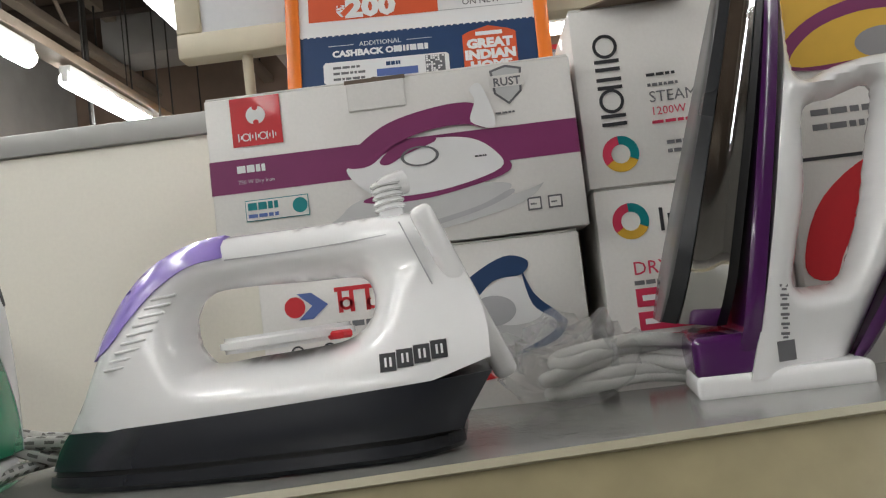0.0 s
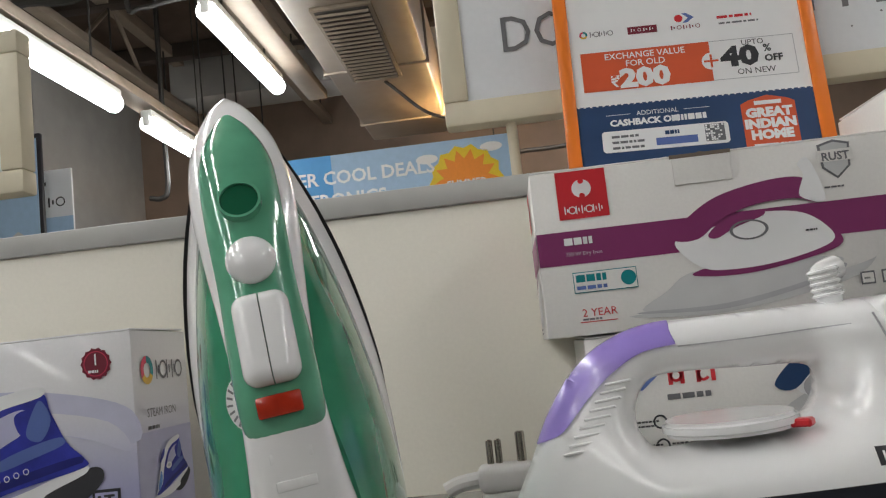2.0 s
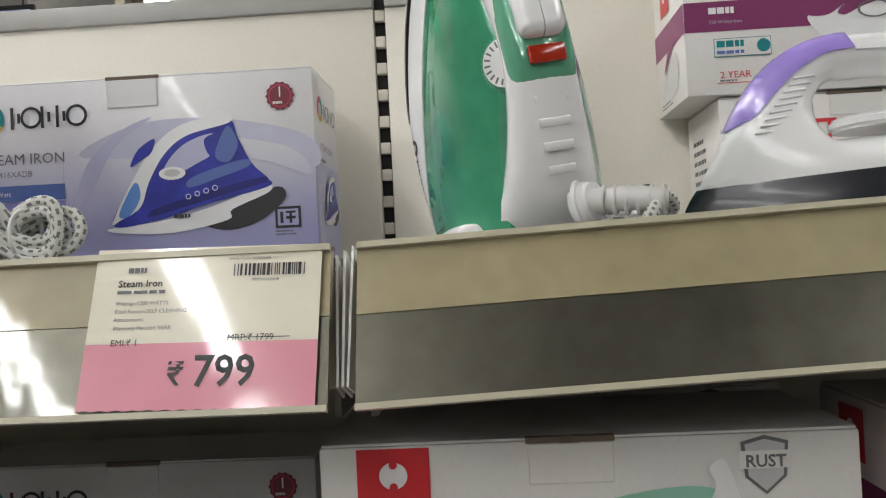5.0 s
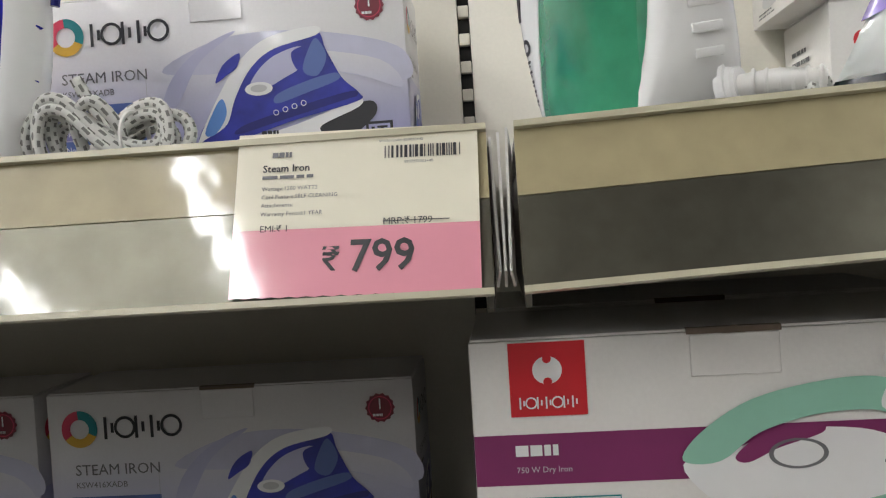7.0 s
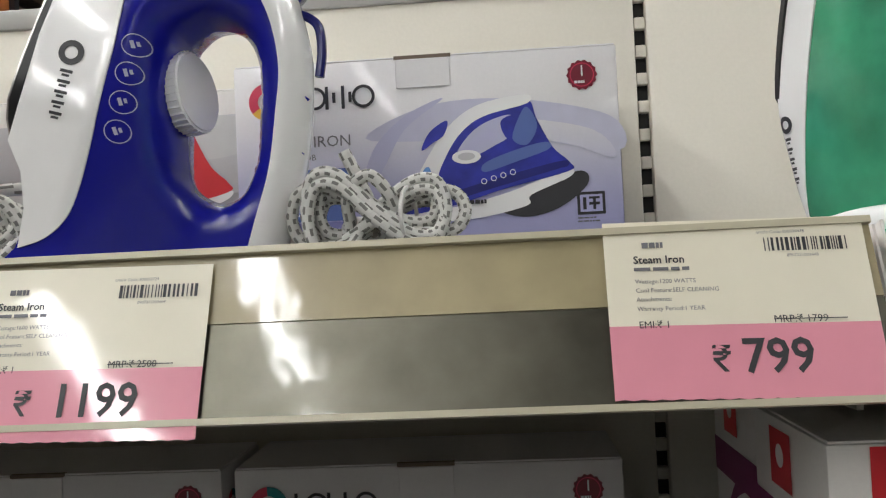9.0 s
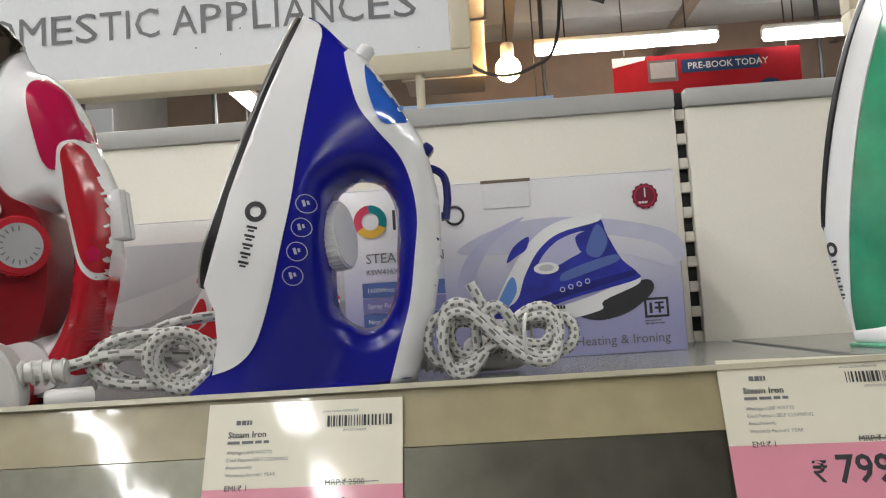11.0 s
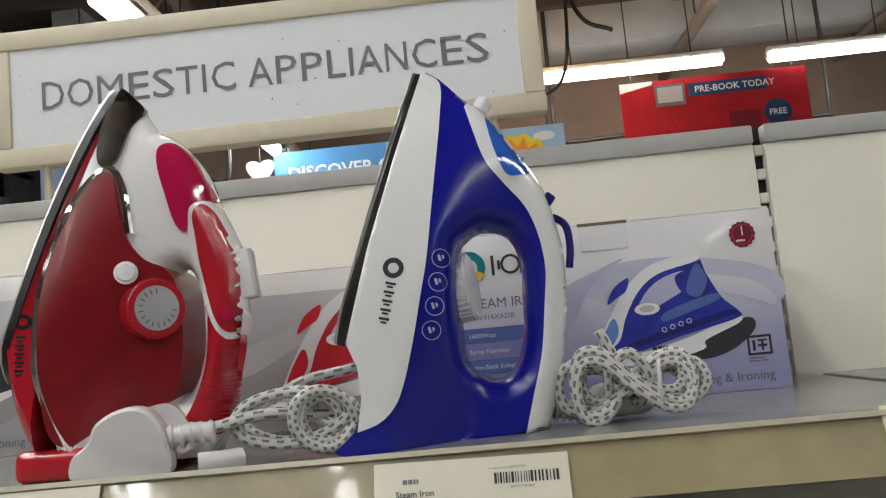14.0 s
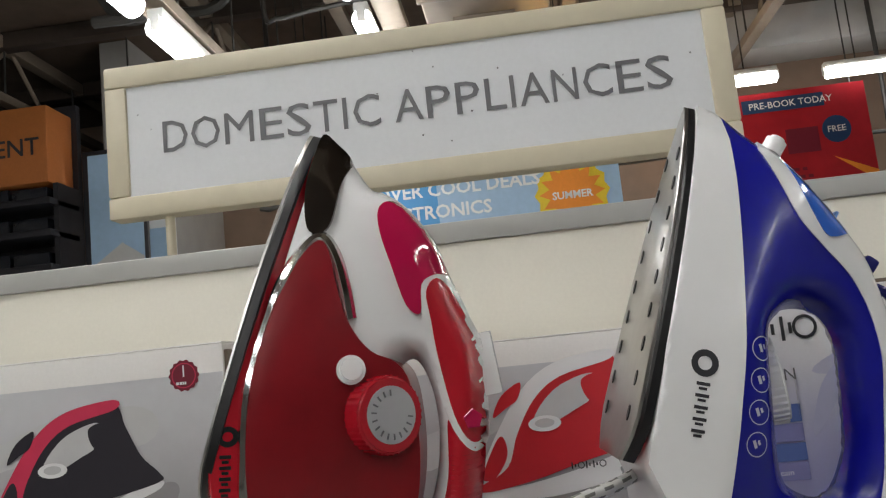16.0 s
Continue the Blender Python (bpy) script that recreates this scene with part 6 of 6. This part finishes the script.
for k in range(9):
    spot = press([body], [(4.9 + 0.31 * k, 5.6 + 0.38 * k)])
    if not spot:
        continue
    p = spot[0]
    part("vent_rib", turned(box(-0.0065, 0.0065, -0.0009, 0.0009, -0.0007, 0.0007, 0.0004, 1), Matrix.Translation(p) @ pose(0, 0, 0, 0, -4, 0)), "whiteplastic", t)
part("rear_seam", turned(box(-0.0003, 0.0003, -0.0006, 0.0006, -0.036, 0.036), pose(0.2040, -0.0330, 0.070, 0, -20, 0)), "lightink", t)
part("rear_rest", turned(box(-0.0055, 0.0055, -0.033, 0.033, -0.044, 0.044, 0.004, 4), pose(0.2160, 0, 0.0690, 0, -20, 0)), "whiteplastic", t)
part("dial", turned(cylinder(0.033, 0.0075, 40, 0.0022), Matrix.Translation((0.127, 0, 0.0550))), "whiteplastic", t, "flat white temperature dial")
# added red block in place of a red line printed on the box behind
part("red_line_block", turned(box(0.030, 0.040, -0.004, 0.004, 0, 0.004, 0.001, 1), Matrix.Translation((0.127, 0, 0.0550)) @ Matrix.Rotation(-0.6, 4, "Z")), "redprint", t, "small red block at the dial's edge")
part("cord_guard", tube([(0.186, 0, 0.108), (0.1855, 0, 0.119), (0.185, 0.002, 0.125), (0.194, 0.006, 0.128)], 0.0062, 5, 12), "whiteplastic", t, "white cord guard")
for k in range(5):
    part("guard_rib", turned(cylinder(0.0078, 0.0024, 14, 0.0007), along((0.1858 - 0.0002 * k, 0, 0.1135 + 0.0030 * k), (-0.1, 0, 1))), "whiteplastic", t)
sq = []
for k in range(4):
    x, z = 0.1760 + 0.0076 * k, 0.0385 + 0.0009 * k
    sq.append([(x, z), (x + 0.0072, z + 0.0008), (x + 0.0072, z + 0.0086), (x, z + 0.0078)])
fine = [[(q[0][0] + 0.0018 * i, q[0][1] + 0.00195 * j), (q[0][0] + 0.0018 * (i + 1), q[0][1] + 0.00195 * j), (q[0][0] + 0.0018 * (i + 1), q[0][1] + 0.00195 * (j + 1)), (q[0][0] + 0.0018 * i, q[0][1] + 0.00195 * (j + 1))] for q in sq for i in range(4) for j in range(4)]
decal(body, fine, "ink", t, "emblem_square")
decal(body, [[(x + 0.0022, z + 0.002), (x + 0.0032, z + 0.002), (x + 0.0032, z + 0.006), (x + 0.0022, z + 0.006)] for (x, z), *_ in sq] + [[(x + 0.0044, z + 0.002), (x + 0.0054, z + 0.002), (x + 0.0054, z + 0.006), (x + 0.0044, z + 0.006)] for (x, z), *_ in sq], "whiteprint", t, "emblem_mark", 0.0012)

# purple and white iron
t = thing("dry_iron", (0.260, 1.198, DECK), "white and purple dry iron with a chrome sole standing upright", "iron", "irons", -8)
t.matrix_basis = pose(0.260, 1.198, DECK + 0.0035, 0, -0.6, -8)
part("soleplate", loft([(-5.0, 4.6, 2.4, 27.6, 5.0), (-4.9, 4.6, 2.6, 27.6, 5.4), (-4.1, 4.4, 3.1, 27.6, 5.5)], 1), "nonstick", t, "dark grey non-stick soleplate")
part("chrome_skirt", loft([(-4.0, 4.4, 3.1, 27.6, 5.45), (-2.9, 4.2, 3.8, 27.6, 5.5), (-2.0, 4.0, 4.2, 27.3, 5.3)]), "chrome", t, "shiny chrome skirt")
part("heat_gap", loft([(-2.0, 4.0, 4.2, 26.4, 4.8), (-1.4, 4.0, 4.4, 26.0, 4.8)], 1), "black", t)
part("lower_shell", loft([(-1.5, 1.0, 4.4, 26.2, 5.1), (-1.1, 1.0, 4.6, 25.8, 5.15), (-0.5, 1.0, 5.0, 25.2, 5.0)]), "violet", t, "deep purple shell")
part("base_shell", lump(-3.6, 0.4, 4.5, 1.2, 3.6, 0.5), "violet", t)
hole = line([(4.9, 15.6), (6.8, 16.3), (8.8, 16.7), (8.7, 15.2), (8.2, 13.4), (7.4, 10.1), (6.3, 7.2), (5.3, 5.7), (3.9, 5.5), (2.8, 5.8), (3.2, 7.6), (4.2, 11.0)], 4, True)
loop = line([(4.9, 24.5), (4.7, 20.5), (4.9, 17.6), (7.1, 18.1), (9.5, 18.4), (10.7, 17.9), (10.9, 14.8), (10.1, 10.8), (8.6, 6.8), (7.2, 4.4), (5.5, 1.6)])
shell = Moulding(over_sole((-1.0, 1.0), (5.0, 25.2), 4.9, 1.9, 7.0), [loop, hole + hole[:1]], 1.3)
body = part("body", shell.piece(loop + [(3.7, 1.0), (-0.8, 1.0), (0.4, 4.7), (1.6, 9.2), (2.8, 14.2), (4.0, 19.0)], [hole]), "whiteplastic", t, "white body and looped handle", sharp=0.9)
part("foot", lump(-3.6, 5.6, 4.6, 0.0, 1.5, 0.45), "whiteplastic", t, "white heel foot")
part("rear_cover", sweep([(9.3, 8.8, 0.5, 1.6), (7.8, 5.6, 1.2, 2.2), (5.8, 2.8, 1.3, 2.6), (4.9, 1.4, 1.0, 2.6)], -88, 88), "violet", t, "purple rear cover")
decal(body, slant_bars(0.0165, 0.060, -0.004, -0.036, 7, 0.0042, 0.005), "inkgrey", t, "wordmark")
decal(body, [[(0.008, 0.018), (0.018, 0.018), (0.018, 0.029), (0.008, 0.029)]], "inkgrey", t, "printed_square")

# ---- flexes and plugs ----
def plug(at, turn, label, tilt=0.0):
    t = thing("power_plug", at, label, "plug", "plugs", turn)
    part("plug_body", turned(box(-0.021, 0.021, -0.012, 0.012, 0.0, 0.020, 0.006, 3), pose(0, 0, 0.0, tilt, 0, 0)), "rubberwhite", t)
    for x, r, h in ((-0.011, 0.0026, 0.018), (-0.0045, 0.0026, 0.018), (0.012, 0.0036, 0.022)):
        part("pin", turned(cylinder(r, h, 14, 0.0008), pose(0, 0, 0, tilt, 0, 0) @ Matrix.Translation((x, 0.0, 0.0195))), "brass", t, "metal pin")
    return t


def flex(name, path, label, tie=None):
    t = thing(name, path[0], label, "cord", "irons' cords")
    o = Vector(path[0])
    cord([tuple(Vector(p) - o) for p in path], t, "flex")
    if tie:
        c = Vector(tie) - o
        part("tie", tube([tuple(c + Vector((0.003 * math.cos(a), 0.013 * math.cos(a), 0.015 * math.sin(a)))) for a in [2 * math.pi * k / 10 for k in range(11)]], 0.0013, 3, 6), "rubberwhite", t, "thin white tie")
    return t


# flex beside the blue iron, tied in loops
def bow(cx, cy, cz, a, b, turns, seed):
    """A flex folded to and fro into a bow, as points of its path."""
    rng = random.Random(seed)
    pts = []
    for n in range(turns):
        ka, kb, off, lift = rng.uniform(0.6, 1.05), rng.uniform(0.6, 1.2), rng.uniform(-1, 1), rng.uniform(-0.004, 0.006)
        for k in range(12):
            u = 2 * math.pi * k / 12
            pts.append((cx + a * ka * math.sin(u), cy + 0.010 * off + 0.005 * math.cos(u), max(DECK + 0.0048, cz + lift + b * kb * math.sin(2 * u) * (1.15 if math.sin(u) < 0 else 0.85))))
    return pts


flex("coiled_cord", [(-0.552, 1.10, 1.208), (-0.535, 1.09, 1.213)] + bow(-0.520, 1.084, 1.2245, 0.055, 0.0165, 5, 8) + [(-0.535, 1.075, 1.236), (-0.522, 1.071, 1.246), (-0.510, 1.076, 1.230), (-0.516, 1.092, 1.212), (-0.528, 1.088, 1.240), (-0.538, 1.085, 1.262)], "white and grey braided iron cord tied in loops on the shelf", (-0.502, 1.078, 1.224))
plug((-0.528, 1.12, DECK), 20, "white plug lying under the looped cord", 80).location.z = DECK + 0.012
# flex in front of the red iron
flex("coiled_cord", [(-0.800, 1.028, 1.222), (-0.780, 1.024, 1.226), (-0.755, 1.03, 1.23)] + coil(-0.742, 1.045, 1.226, 0.036, 0.012, 0.018, 2, 11) + coil(-0.718, 1.035, 1.224, 0.022, 0.014, 0.020, 3, 14) + [(-0.75, 1.06, 1.232), (-0.775, 1.06, 1.225), (-0.74, 1.065, 1.246), (-0.71, 1.09, 1.252), (-0.68, 1.125, 1.260)], "white and grey braided iron cord bunched beside the red iron", (-0.728, 1.04, 1.222))
t = thing("power_plug", (-0.832, 1.010, DECK), "large white moulded plug lying before the red iron", "plug", "plugs", 12)
outline = [(-0.030, 0.003), (-0.031, 0.016), (-0.022, 0.024), (-0.016, 0.036), (0.0, 0.043), (0.014, 0.040), (0.022, 0.028), (0.026, 0.010), (0.022, 0.001), (0.0, 0.002), (-0.002, 0.0)]
part("plug_body", skin([[Vector((x * k, y, 0.020 + (z - 0.020) * k)) for x, z in spline(outline, 4, True)] for y, k in ((-0.0115, 0.90), (-0.010, 0.98), (-0.006, 1.0), (0.006, 1.0), (0.0105, 0.97), (0.012, 0.88))]), "rubberwhite", t, "matt white plug body")
part("cord_guard", tube([(0.020, 0, 0.022), (0.036, -0.001, 0.024), (0.050, -0.002, 0.023)], 0.0062, 5, 12), "rubberwhite", t)
for k in range(5):
    part("guard_rib", turned(cylinder(0.0078, 0.0028, 14, 0.0007), along((0.024 + 0.0058 * k, -0.001, 0.0226), (1, 0, 0.08))), "rubberwhite", t)
t = thing("cord_end", (-0.788, 1.004, DECK + 0.0065), "short white ribbed cord end on the shelf", "cord end")
part("sleeve", tube([(0, 0, 0), (0.012, 0.004, 0), (0.022, 0.012, 0)], 0.0064, 4, 12), "rubberwhite", t)
# flex between the green iron and the dry iron
flex("coiled_cord", [(-0.158, 1.040, 1.212), (-0.150, 1.035, 1.206), (-0.145, 1.03, 1.216), (-0.138, 1.04, 1.226), (-0.130, 1.055, 1.218), (-0.15, 1.09, 1.207), (-0.165, 1.15, 1.208)] + [(-0.155 + 0.05 * math.sin(k * 1.3), 1.185 + 0.012 * math.cos(k * 2.1), 1.208 + 0.0055 * (k % 5)) for k in range(18)] + [(-0.09, 1.17, 1.215), (-0.06, 1.19, 1.21)], "white and grey braided iron cord bunched behind the irons")
t = plug((-0.108, 1.296, 1.2105), 4, "white three-pin plug with its pins upward")
part("cord_neck", tube([(-0.02, 0, 0.010), (-0.035, 0, 0.008), (-0.045, 0, 0.004)], 0.006, 4, 10), "rubberwhite", t)
part("rest", box(-0.019, 0.019, -0.010, 0.010, -0.0100, 0.001, 0.003, 2), "rubberwhite", t)
# bare white flex of the purple iron in its film bag
path = [(0.245 - 0.105 * (0.5 - 0.5 * math.cos(k * 0.785)) + 0.004 * (k % 3), 1.222 + 0.006 * math.sin(k * 1.9), 1.2055 + 0.0045 * (k // 4) + 0.010 * math.sin(k * 0.785) ** 2) for k in range(26)]
t = thing("coiled_cord", path[0], "plain white cord folded up beside the purple iron", "cord", "irons' cords")
cord([tuple(Vector(p) - Vector(path[0])) for p in path], t, "flex", 0.0042, "plain white flex", fleck=False)
t = thing("plastic_bag", (0.155, 1.215, DECK), "crumpled clear plastic bag round the cord's end", "plastic bag")
bm = bmesh.new()
bmesh.ops.create_icosphere(bm, subdivisions=4, radius=1.0)
for v in bm.verts:
    n = noise.noise(v.co * 2.2) * 0.35 + noise.noise(v.co * 5.0) * 0.18
    v.co = Vector((v.co.x * 0.042, v.co.y * 0.028, max(0.002, 0.028 + v.co.z * 0.027))) * (1 + n)
    v.co.z = max(0.0015, v.co.z)
bag = part("film", bm, "film", t, "clear crinkled film", sharp=3)
for p in bag.data.polygons:
    p.use_smooth = False
